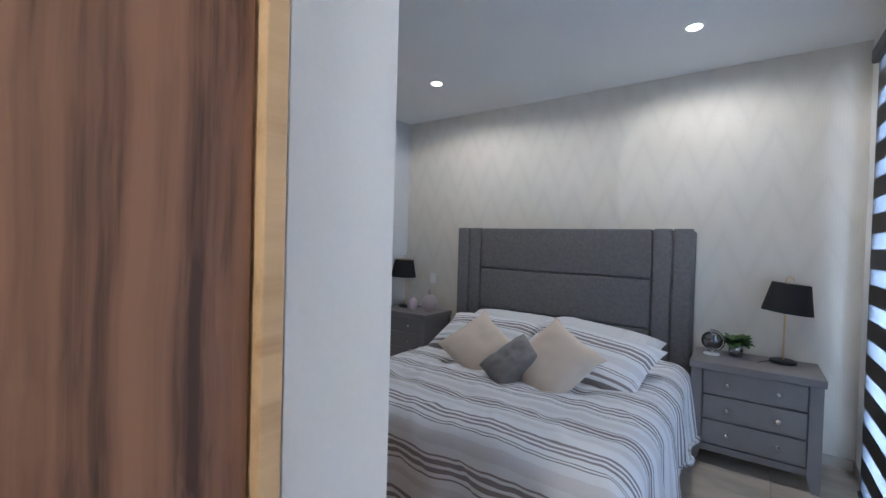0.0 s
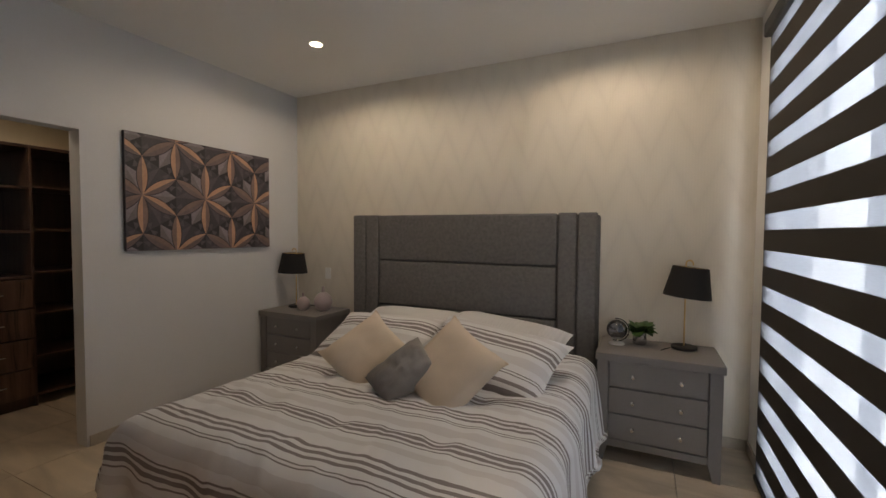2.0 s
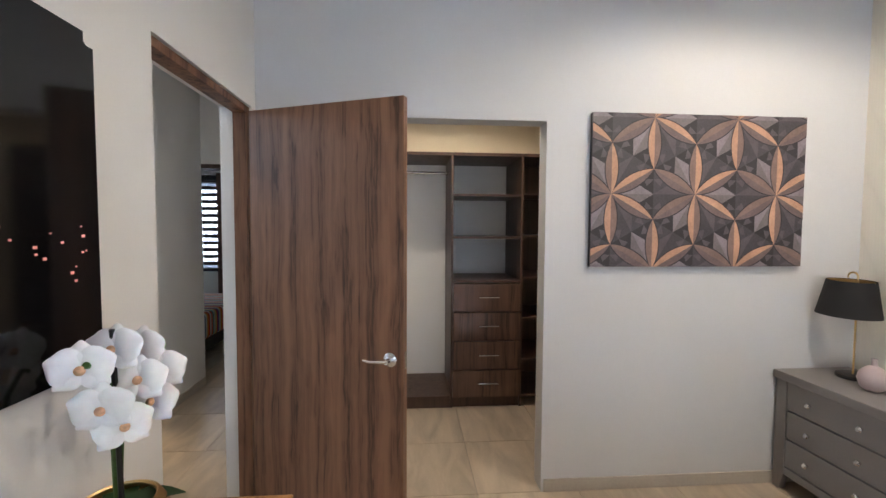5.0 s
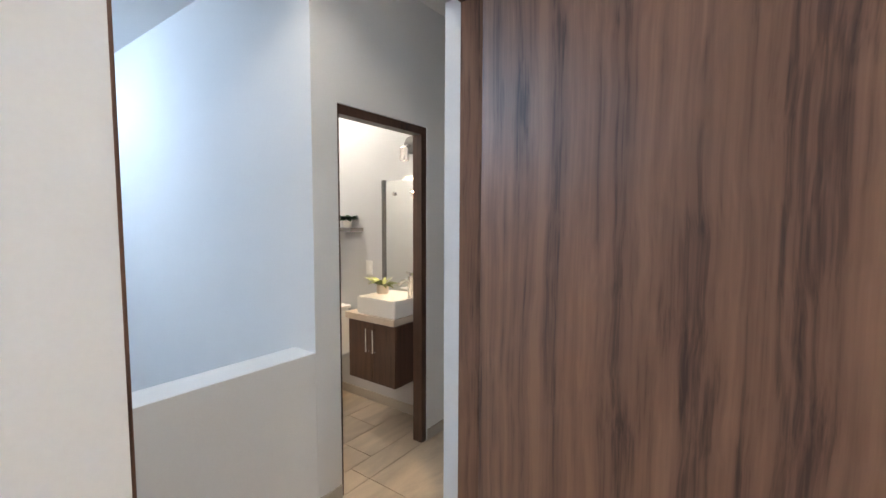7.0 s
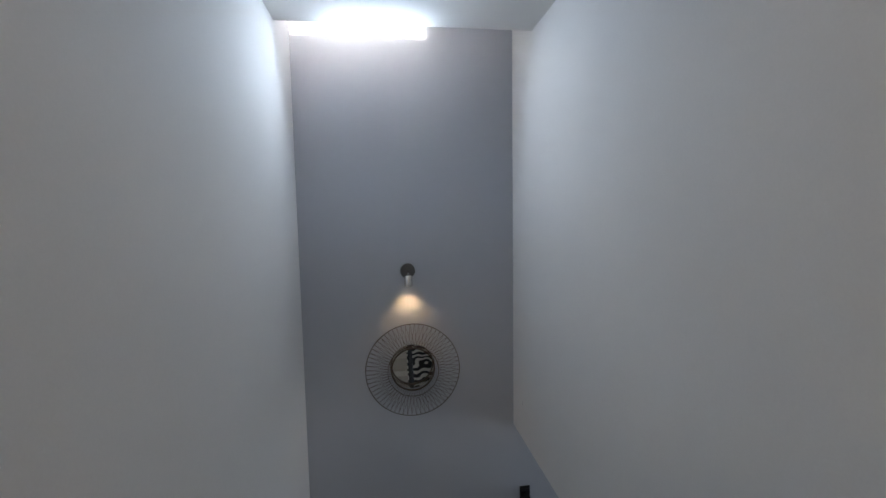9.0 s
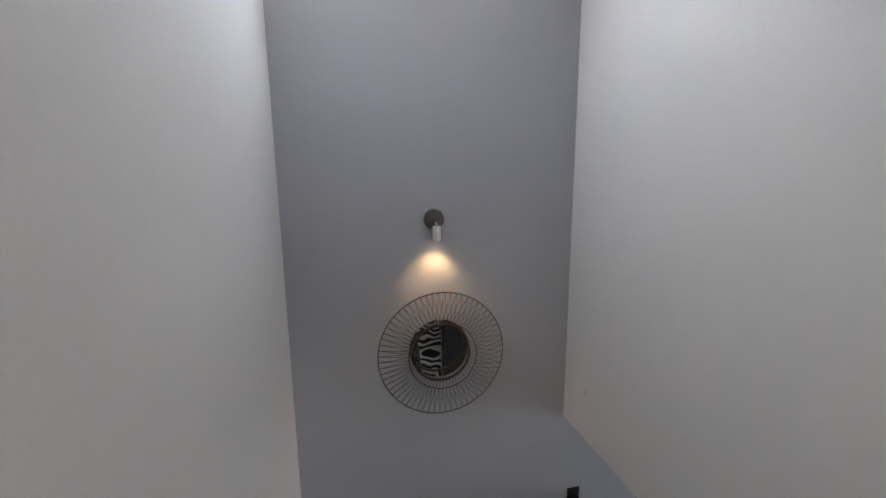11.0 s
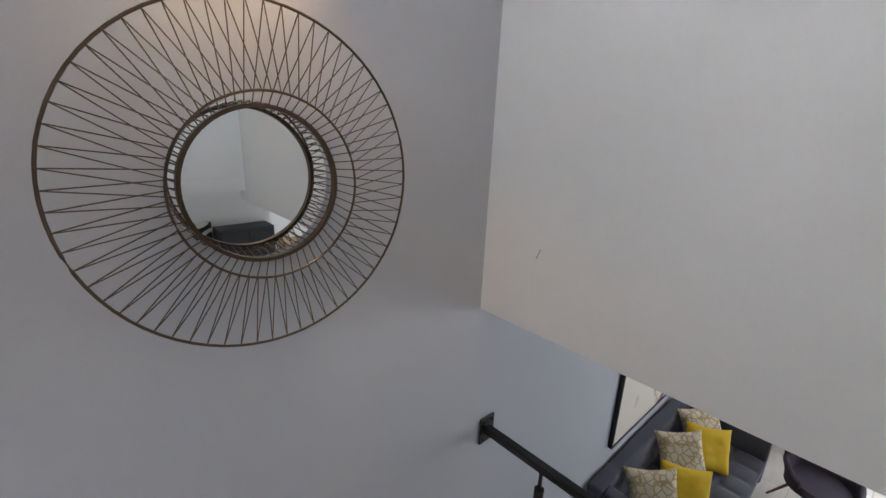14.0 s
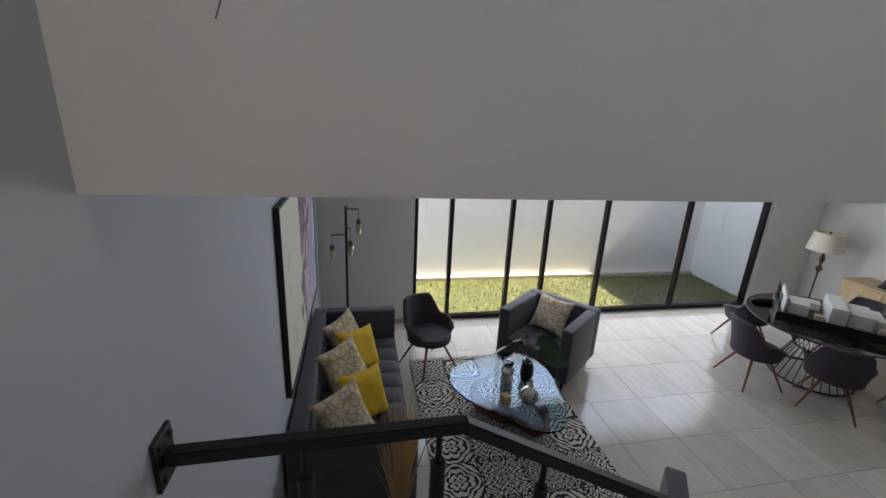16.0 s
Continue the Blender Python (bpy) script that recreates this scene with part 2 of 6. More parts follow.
def slab(name, x0, y0, z0, x1, y1, z1, material, label, holes=(), axis="x"):
    """A wall of the setting with rectangular holes. holes: (a0, z0, a1, z1) along the wall's length."""
    bm = bmesh.new()
    a0, a1 = (y0, y1) if axis == "x" else (x0, x1)
    us = sorted({a0, a1, *[h[0] for h in holes], *[h[2] for h in holes]})
    vs = sorted({z0, z1, *[h[1] for h in holes], *[h[3] for h in holes]})
    us, vs = [u for u in us if a0 <= u <= a1], [v for v in vs if z0 <= v <= z1]
    lo, hi = (x0, x1) if axis == "x" else (y0, y1)

    def solid(i, j):
        if not (0 <= i < len(us) - 1 and 0 <= j < len(vs) - 1):
            return False
        u, v = (us[i] + us[i + 1]) / 2, (vs[j] + vs[j + 1]) / 2
        return not any(h[0] < u < h[2] and h[1] < v < h[3] for h in holes)

    def p(c, u, v):
        return bm.verts.new((c, u, v) if axis == "x" else (u, c, v))

    for i in range(len(us) - 1):
        for j in range(len(vs) - 1):
            if not solid(i, j):
                continue
            u0, u1, v0, v1 = us[i], us[i + 1], vs[j], vs[j + 1]
            for c in (lo, hi):
                bm.faces.new([p(c, u0, v0), p(c, u1, v0), p(c, u1, v1), p(c, u0, v1)])
            for di, dj, e in ((-1, 0, ((u0, v0), (u0, v1))), (1, 0, ((u1, v0), (u1, v1))), (0, -1, ((u0, v0), (u1, v0))), (0, 1, ((u0, v1), (u1, v1)))):
                if not solid(i + di, j + dj):
                    bm.faces.new([p(lo, *e[0]), p(lo, *e[1]), p(hi, *e[1]), p(hi, *e[0])])
    bmesh.ops.remove_doubles(bm, verts=bm.verts[:], dist=1e-5)
    bmesh.ops.recalc_face_normals(bm, faces=bm.faces[:])
    ob = link(name, bm, material)
    return tagged(ob, label, "wall", kind="structure")


def setting(name, bm, material, label, category):
    return tagged(link(name, bm, material), label, category, kind="structure")


# ---- plan ----
WEST, EAST, NORTH, DOORY, CEILING = -2.67, 1.40, 5.15, 1.60, 2.915
HALLY, STAIR_L, STAIR_R, MIRRORY = 0.42, -0.98, -2.905, -2.90
GROUND, BEAM, GLASSX, DINING = -3.22, -0.525, -7.44, 5.0

# ---- large structure: upper floor ----
setting("floor", box(-7.64, 0.25, -0.30, 1.75, NORTH, -0.012), GROUT, "tile bed of the upper floor", "floor")
slab("wall_north", -4.62, NORTH, -0.3, EAST + 0.2, NORTH + 0.15, CEILING, PAPER, "cream wallpapered wall with a faint chevron relief", axis="y")
slab("wall_west", WEST - 0.13, DOORY, -0.012, WEST, NORTH, CEILING, GREY_WALL, "light grey painted wall with a closet opening", [(2.28, -0.012, 3.195, 2.15)])
slab("wall_east", EAST, DOORY, -0.012, EAST + 0.2, NORTH, CEILING, WHITE, "white bedroom wall with a tall window", [(2.0, 0.04, 4.66, 2.66)])
slab("wall_south", -4.62, 1.436, -0.012, EAST + 0.2, DOORY, CEILING, WHITE, "white wall with two walnut-framed doorways", [(-2.62, -0.012, -1.755, 2.17), (0.39, -0.012, 1.27, 2.17)], axis="y")
slab("wall_hall", -4.57, HALLY - 0.12, -0.012, STAIR_R - 0.15, HALLY, CEILING, WHITE, "white hall wall with a bathroom doorway", [(-3.815, -0.012, -3.065, 2.14)], axis="y")
slab("wall_hall_end", -4.74, HALLY - 0.15, -0.012, -4.57, 1.45, CEILING, WHITE, "white wall at the end of the hall with a doorway", [(0.272, -0.012, 1.36, 2.15)])
slab("wall_stair_east", STAIR_L, MIRRORY, GROUND, STAIR_L + 0.15, 1.45, CEILING + 0.75, WHITE, "tall white wall beside the stairs")
slab("wall_stair_west", STAIR_R - 0.15, MIRRORY, BEAM, STAIR_R, HALLY, CEILING + 0.75, WHITE, "white wall hanging over the living room")
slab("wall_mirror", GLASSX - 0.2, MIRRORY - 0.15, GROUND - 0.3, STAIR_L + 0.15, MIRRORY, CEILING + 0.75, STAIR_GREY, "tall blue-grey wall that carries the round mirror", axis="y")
setting("parapet", box(STAIR_R, HALLY - 0.175, -0.302, -1.985, HALLY, 0.856, 0.004), WHITE, "low white parapet at the head of the stairs", "wall")
setting("ceiling", box(-7.64, -2.389, CEILING, EAST + 0.35, NORTH + 0.15, CEILING + 0.18), CEIL, "smooth white ceiling", "ceiling")
setting("ceiling_stair", box(STAIR_R, MIRRORY, CEILING + 0.60, -2.12, -2.389, CEILING + 0.75), CEIL, "white roof slab beside the skylight", "ceiling")
# unseen piece added to stop sun leaking in between ceiling and roof slab
setting("skylight_upstand", box(STAIR_R, -2.389, CEILING + 0.18, STAIR_L, -2.24, CEILING + 0.75), CEIL, "unseen white upstand added to block sun beside the skylight", "wall")
# bathroom of the bedroom, behind its doorway
slab("wall_ensuite_west", 0.0, -0.8, -0.012, 0.12, 1.45, CEILING, WHITE, "white ensuite wall")
slab("wall_ensuite_east", 1.6, -0.8, -0.012, 1.75, 1.45, CEILING, WHITE, "white ensuite wall")
slab("wall_ensuite_south", 0.0, -0.95, -0.012, 1.75, -0.8, CEILING, WHITE, "white ensuite wall", axis="y")
setting("floor_ensuite", box(0.0, -0.95, -0.30, 1.75, 0.249, -0.012), GROUT, "tile bed of the ensuite", "floor")
# closet
slab("wall_closet", -4.62, DOORY, -0.012, -4.47, NORTH, CEILING, CREAM, "cream closet back wall")
slab("wall_closet_north", -4.47, 4.05, -0.012, WEST - 0.13, 4.15, CEILING, CREAM, "cream closet side wall", axis="y")
# bathroom
slab("wall_bath", -4.20, -2.2, -0.012, -4.05, HALLY - 0.12, CEILING, GREY_WALL, "light grey bathroom wall behind the vanity")
slab("wall_bath_south", -4.05, -2.35, -0.012, STAIR_R - 0.15, -2.2, CEILING, GREY_WALL, "light grey bathroom end wall", axis="y")
setting("floor_bath", box(-4.2, -2.35, -0.30, STAIR_R - 0.15, 0.249, -0.012), GROUT, "tile bed of the bathroom", "floor")
# guest room beyond the hall
slab("wall_guest_west", -7.64, -1.7, -0.012, -7.49, 1.6, CEILING, WHITE, "white guest room wall with a window", [(-1.56, 0.93, -0.50, 2.21)])
slab("wall_guest_south", -7.64, -1.85, -0.012, -4.2, -1.7, CEILING, WHITE, "white guest room side wall", axis="y")
slab("wall_guest_east", -4.35, -1.7, -0.012, -4.20, HALLY - 0.12, CEILING, WHITE, "white guest room wall")
slab("wall_guest_north", -7.64, 1.45, -0.012, -4.62, 1.6, CEILING, WHITE, "white guest room side wall", axis="y")
setting("floor_guest", box(-7.64, -1.85, -0.30, -4.2, 0.249, -0.012), GROUT, "tile bed of the guest room", "floor")
# living room shell
slab("wall_garden", GLASSX - 0.2, MIRRORY, GROUND - 0.3, GLASSX, DINING + 0.15, -0.30, WHITE, "white living room wall with a long run of sliding windows", [(-1.66, GROUND - 0.012, 4.02, -0.72)])
slab("wall_dining", GLASSX, DINING, GROUND - 0.012, STAIR_L, DINING + 0.15, -0.302, WHITE, "white dining room wall", axis="y")
slab("wall_kitchen", STAIR_L, 1.45, GROUND, STAIR_L + 0.15, DINING, -0.302, WHITE, "white ground floor side wall")
setting("ceiling_living", box(GLASSX, MIRRORY, BEAM + 0.10, STAIR_R - 0.15, DINING, -0.302), CEIL, "white living room ceiling", "ceiling")
setting("ceiling_kitchen", box(STAIR_R - 0.15, HALLY - 0.17, BEAM + 0.10, STAIR_L, DINING, -0.302), CEIL, "white ceiling under the hall", "ceiling")
setting("floor_living", box(GLASSX, MIRRORY, GROUND - 0.1, STAIR_L, DINING, GROUND - 0.012), GROUT, "tile bed of the living room", "floor")
setting("ground", box(-400, -400, GROUND - 0.5, 400, 400, GROUND - 0.13), SOIL, "garden soil and ground far around", "ground")
setting("garden_wall", box(-9.4, -14, GROUND - 0.2, -9.2, 4.62, GROUND + 2.9), STUCCO, "tall white rendered garden wall", "wall")
setting("garden_side_wall", box(-9.2, 4.42, GROUND - 0.2, GLASSX - 0.2, 4.62, GROUND + 2.9), STUCCO, "tall white rendered side wall of the garden", "wall")

# ---- soft shapes and shared things ----
def pillow(w, h, t, n=22, pinch=0.12, seed=0, crease=0.010):
    """A stuffed cushion lying in the xy plane, with drawn-in sides and pointed corners."""
    bm = bmesh.new()
    rows = {}
    for side in (1, -1):
        for i in range(n + 1):
            for j in range(n + 1):
                u, v = 2 * i / n - 1, 2 * j / n - 1
                edge = i in (0, n) or j in (0, n)
                if edge and side < 0:
                    rows[side, i, j] = rows[1, i, j]
                    continue
                x = u * (1 - pinch * (1 - v * v) * abs(u) ** 3)
                y = v * (1 - pinch * (1 - u * u) * abs(v) ** 3)
                puff = ((1 - u ** 4) * (1 - v ** 4)) ** 0.55
                wob = noise.noise((u * 2.2 + seed, v * 2.2, side * 3.1)) * crease * 2 + noise.noise((u * 6 + seed, v * 6, side)) * crease
                rows[side, i, j] = bm.verts.new((x * w / 2, y * h / 2, side * t / 2 * puff + (0 if edge else wob * puff)))
    for side in (1, -1):
        for i in range(n):
            for j in range(n):
                f = [rows[side, i, j], rows[side, i + 1, j], rows[side, i + 1, j + 1], rows[side, i, j + 1]]
                bm.faces.new(f if side > 0 else f[::-1])
    return bm


def leaf_mesh(bm, base, direction, length, width, droop=0.3, roll=0.0, n=6, cup=0.15):
    """One pointed leaf with a midrib fold, bending down."""
    d = Vector(direction).normalized()
    side = d.cross(Vector((0, 0, 1)))
    if side.length < 0.05:
        side = Vector((1, 0, 0))
    side.normalize()
    up = side.cross(d)
    side = side * math.cos(roll) + up * math.sin(roll)
    up = side.cross(d)
    prev = None
    for i in range(n + 1):
        s = i / n
        w = width * math.sin(math.pi * min(1, s * 0.93 + 0.05)) ** 0.8 / 2
        c = Vector(base) + d * length * s - Vector((0, 0, 1)) * droop * length * s * s
        row = [bm.verts.new(c - side * w + up * w * cup), bm.verts.new(c - up * 0.0), bm.verts.new(c + side * w + up * w * cup)]
        if prev:
            bm.faces.new((prev[0], prev[1], row[1], row[0]))
            bm.faces.new((prev[1], prev[2], row[2], row[1]))
        prev = row
    return bm


def leaves(name, count, base, length, width, material, parent, spread=1.0, lift=0.6, droop=0.35, seed=1, label=""):
    rnd = random.Random(seed)
    bm = bmesh.new()
    for k in range(count):
        a = 2 * math.pi * k / count * 2.4 + rnd.uniform(-0.3, 0.3)
        up = lift * rnd.uniform(0.3, 1.6)
        r = rnd.uniform(0.0, 0.02)
        leaf_mesh(bm, (base[0] + r * math.cos(a), base[1] + r * math.sin(a), base[2]), (spread * math.cos(a), spread * math.sin(a), up), length * rnd.uniform(0.65, 1.15), width * rnd.uniform(0.8, 1.2), droop * rnd.uniform(0.5, 1.4), rnd.uniform(-0.5, 0.5))
    return part(name, bm, material, parent, label, True)


GREEN = mat("leaf_green", (0.045, 0.10, 0.02), 0.4, var=0.35, scale=18, grain=70)
DARK_GREEN = mat("dark_leaf_green", (0.02, 0.06, 0.018), 0.48, var=0.3, scale=18, grain=70)
PETAL = mat("white_petal", (0.86, 0.85, 0.86), 0.55, var=0.04, scale=30, Subsurface_Weight=0.15)
LILAC = mat("mauve_ceramic", (0.44, 0.355, 0.35), 0.35, var=0.05)
SILVER = mat("silvered_ceramic", (0.62, 0.62, 0.63), 0.12, 1.0, var=0.1, scale=30)
PLATE = mat("white_plastic", (0.82, 0.82, 0.80), 0.35, var=0.01, bump=0)


def stripes():
    """Woven stripes that follow the cloth's length."""
    m = mat("striped_cotton", (0.735, 0.725, 0.73), 0.9, var=0.05, scale=6, grain=380, bump=0.35)
    n, l = m.node_tree.nodes, m.node_tree.links
    b = n["Principled BSDF"]
    uv, sep, md = n.new("ShaderNodeUVMap"), n.new("ShaderNodeSeparateXYZ"), n.new("ShaderNodeMath")
    l.new(uv.outputs[0], sep.inputs[0])
    md.operation = "FRACT"
    dv = n.new("ShaderNodeMath")
    dv.operation = "DIVIDE"
    dv.inputs[1].default_value = 0.55
    l.new(sep.outputs["Y"], dv.inputs[0])
    l.new(dv.outputs[0], md.inputs[0])
    cr = n.new("ShaderNodeValToRGB")
    cr.color_ramp.interpolation = "CONSTANT"
    w, g, p = (1, 1, 1, 1), (0.36, 0.325, 0.32, 1), (0.88, 0.86, 0.85, 1)
    bands = [(0, w), (0.06, g), (0.095, w), (0.13, g), (0.165, w), (0.20, g), (0.235, w), (0.30, g), (0.312, w), (0.33, g), (0.342, w), (0.42, p), (0.53, w), (0.60, g), (0.615, w), (0.64, g), (0.68, w), (0.71, g), (0.75, w), (0.78, g), (0.795, w), (0.86, p), (0.93, w)]
    e = cr.color_ramp.elements
    e[0].position, e[0].color = bands[0]
    e[1].position, e[1].color = bands[1]
    for pos, col in bands[2:]:
        k = e.new(pos)
        k.color = col
    l.new(md.outputs[0], cr.inputs[0])
    mul = n.new("ShaderNodeMix")
    mul.data_type, mul.blend_type = "RGBA", "MULTIPLY"
    mul.inputs[0].default_value = 1.0
    l.new(b.inputs["Base Color"].links[0].from_socket, mul.inputs[6])
    l.new(cr.outputs[0], mul.inputs[7])
    l.new(mul.outputs[2], b.inputs["Base Color"])
    return m


STRIPED = stripes()


def ribbed():
    """White cotton woven with fine raised ribs."""
    m = mat("ribbed_cotton", (0.70, 0.68, 0.67), 0.9, var=0.05, grain=300, bump=0.3)
    n, l = m.node_tree.nodes, m.node_tree.links
    tc, w = n.new("ShaderNodeTexCoord"), n.new("ShaderNodeTexWave")
    w.inputs["Scale"].default_value, w.inputs["Distortion"].default_value = 14, 0.4
    l.new(tc.outputs["Object"], w.inputs["Vector"])
    bp = n.new("ShaderNodeBump")
    bp.inputs["Strength"].default_value, bp.inputs["Distance"].default_value = 0.5, 0.006
    l.new(w.outputs[0], bp.inputs["Height"])
    l.new(bp.outputs[0], n["Principled BSDF"].inputs["Normal"])
    return m


RIBBED = ribbed()


def set_uv(ob, fn):
    me = ob.data
    layer = me.uv_layers.new(name="cloth")
    for loop in me.loops:
        layer.data[loop.index].uv = fn(me.vertices[loop.vertex_index].co)


# ---- bedroom: bed ----
def build_bed():
    bed = thing("bed", pose(-0.53, 2.85, 0), "king bed with grey linen headboard and grey upholstered base", "bed")
    half, length = 0.96, 2.14
    base = box(-half + 0.04, 0.04, 0.07, half - 0.04, length, 0.34, 0.03)
    part("base", base, LEATHER, bed)
    for x in (-0.8, 0.8):
        for y in (0.15, 1.95):
            part("leg", lathe([(0.0, 0), (0.025, 0), (0.032, 0.075), (0, 0.075)], 14, centre=(x, y)), BLACK, bed)
    part("mattress", box(-half + 0.04, 0.03, 0.34, half - 0.04, length, 0.56, 0.06, seg=3), CERAMIC_CLOTH, bed)
    hb = part("headboard", box(-1.234, length - 0.03, 0.0, 0.955, length + 0.16, 1.625, 0.02), LEATHER, bed, "grey linen headboard with welted panels")
    front, back = length - 0.06, length - 0.03
    xs = [-1.234, -1.09, -0.945, 0.665, 0.81, 0.955]
    for a, c in ((0, 1), (1, 2), (3, 4), (4, 5)):
        part("side_panel", box(xs[a] + 0.004, front, 0.02, xs[c] - 0.004, back + 0.02, 1.638, 0.016, seg=3), LEATHER, hb, smooth=True)
    zs = [0.42, 0.82, 1.226, 1.638]
    for a, c in zip(zs, zs[1:]):
        part("panel", box(xs[2] + 0.004, front, a + 0.004, xs[3] - 0.004, back + 0.02, c - 0.004, 0.018, seg=3), LEATHER, hb, smooth=True)
    return bed


CERAMIC_CLOTH = mat("white_cotton", (0.78, 0.76, 0.73), 0.9, var=0.05, grain=300, bump=0.3)
build_bed()


def build_duvet():
    """The cover lies over the mattress and hangs down at the foot and both sides."""
    bm = bmesh.new()
    nu, nv = 170, 170
    half, hang, rad, top = 1.0, 0.40, 0.15, 0.605
    tot_u = half - rad + rad * math.pi / 2 + hang

    def drop(a, flat):
        """Along the cloth: (outward, down)."""
        if a < flat:
            return a, 0.0
        arc = rad * math.pi / 2
        if a < flat + arc:
            k = (a - flat) / rad
            return flat + rad * math.sin(k), rad * (1 - math.cos(k))
        e = a - flat - arc
        return flat + rad + 0.10 * e, rad + e * 0.99

    uv = {}
    grid = []
    for j in range(nv + 1):
        t = (1.78 + rad * math.pi / 2 + hang) * j / nv
        row = []
        for i in range(nu + 1):
            s = tot_u * (2 * i / nu - 1)
            ox, dx = drop(abs(s), half - rad)
            oy, dy = drop(t, 1.78)
            down = max(dx, dy) if min(dx, dy) < 0.02 else (dx ** 4 + dy ** 4) ** 0.25
            wob = 0.012 * noise.noise((s * 2.2, t * 2.2, 0.3)) + 0.007 * noise.noise((s * 6, t * 6, 5.1)) + 0.005 * noise.noise((s * 15, t * 15, 2.0)) + 0.007 * max(0.0, 0.25 - abs(noise.noise((s * 3.1 + t * 1.4, t * 2.2 - s * 1.8, 7.7)))) / 0.25 + 0.006 * max(0.0, 0.2 - abs(noise.noise((s * 5.0 - t * 3.0, t * 1.6, 3.4)))) / 0.2
            tuft = -0.022 * sum(math.exp(-((s - a) ** 2 + (t - c) ** 2) / 0.004) for a in (-0.5, 0.0, 0.5) for c in (0.95, 1.45))
            fold = min(1.0, down / 0.3) * 0.020 * (math.sin(s * 17 + 2 * noise.noise((s * 3, t * 2, 1))) if dy >= dx else math.sin(t * 15 + 2 * noise.noise((t * 3, s, 4))))
            head = 0.035 * math.exp(-((t - 0.0) / 0.35) ** 2)
            x = math.copysign(ox + (fold if dx > dy else 0), s)
            y = 1.84 - oy - (fold if dy >= dx else 0)
            z = top + head - min(down, 0.44 + 0.02 * math.sin(s * 9 + t * 7)) + wob + tuft * (down < 0.05)
            v = bm.verts.new((x, y, z))
            uv[v] = (s, t)
            row.append(v)
        grid.append(row)
    layer = bm.loops.layers.uv.new("cloth")
    for j in range(nv):
        for i in range(nu):
            f = bm.faces.new((grid[j][i], grid[j + 1][i], grid[j + 1][i + 1], grid[j][i + 1]))
            for lp in f.loops:
                lp[layer].uv = uv[lp.vert]
    ob = link("duvet", bm, STRIPED, smooth=True)
    ob.matrix_world = pose(-0.53, 2.85, 0)
    sol = ob.modifiers.new("thickness", "SOLIDIFY")
    sol.thickness, sol.offset = 0.02, -1
    tagged(ob, "white cotton duvet with woven grey stripes, slightly rumpled", "duvet")


build_duvet()


def cushion(name, w, h, t, m, material, label, seed, piping=None, striped=False, group="", crease=0.006, pinch=0.12):
    ob = thing(name, m, label, "cushion", group)
    body = part("cover", pillow(w, h, t, seed=seed, crease=crease, pinch=pinch), material, ob, "", True)
    if striped:
        set_uv(body, lambda co: (co.x, co.y * 0.9 + 0.31))
    if piping:
        pts = []
        n = 40
        for k in range(n):
            q, f = divmod(4 * k / n, 1)
            u, v = [(2 * f - 1, -1), (1, 2 * f - 1), (1 - 2 * f, 1), (-1, 1 - 2 * f)][int(q)]
            wig = 0.005 * math.sin(k * 1.7)
            pts.append((u * w / 2 * (1 - 0.12 * (1 - v * v) * abs(u) ** 3) + wig, v * h / 2 * (1 - 0.12 * (1 - u * u) * abs(v) ** 3) + wig, 0))
        part("piping", tube(pts, 0.006, 6, closed=True), piping, ob, "", True)
    return ob


SATIN = mat("grey_satin", (0.24, 0.22, 0.215), 0.5, var=0.12, scale=9, grain=200, bump=0.1)
# sleeping pillows against the headboard, then the shams, then three cushions
cushion("pillow", 0.94, 0.52, 0.20, pose(-0.98, 4.65, 0.705, 20, 0, 2), RIBBED, "white ribbed cotton pillow leaning on the grey headboard", 3, group="sleeping pillows", pinch=0.06)
cushion("pillow", 0.92, 0.52, 0.20, pose(-0.20, 4.62, 0.70, 20, 5, -4), RIBBED, "white ribbed cotton pillow leaning on the grey headboard", 8, group="sleeping pillows", pinch=0.06)
cushion("striped_pillow", 0.90, 0.54, 0.17, pose(-0.96, 4.22, 0.715, 24, 0, 3), STRIPED, "white pillow with grey stripes lying on the bed", 12, striped=True, group="striped pillows", pinch=0.08)
cushion("striped_pillow", 0.92, 0.56, 0.17, pose(-0.14, 4.14, 0.72, 24, 5, -9), STRIPED, "white pillow with grey stripes lying on the bed", 17, striped=True, group="striped pillows", pinch=0.08)
cushion("cushion", 0.45, 0.43, 0.15, pose(-0.81, 3.84, 0.722, 48, 6, 22) @ pose(0, 0, 0, 0, 0, 50), BEIGE, "beige linen cushion standing on its corner", 21, BEIGE, crease=0.003, pinch=0.07)
cushion("cushion", 0.47, 0.46, 0.15, pose(-0.21, 3.75, 0.742, 50, -2, -4) @ pose(0, 0, 0, 0, 0, 58), BEIGE, "beige linen cushion with wavy piping standing on its corner", 29, BEIGE, crease=0.003, pinch=0.07)
cushion("cushion", 0.37, 0.25, 0.17, pose(-0.455, 3.67, 0.708, 50, -4, 12) @ pose(0, 0, 0, 0, 0, 42), SATIN, "small grey satin cushion between the beige ones", 33, crease=0.010, pinch=0.05)


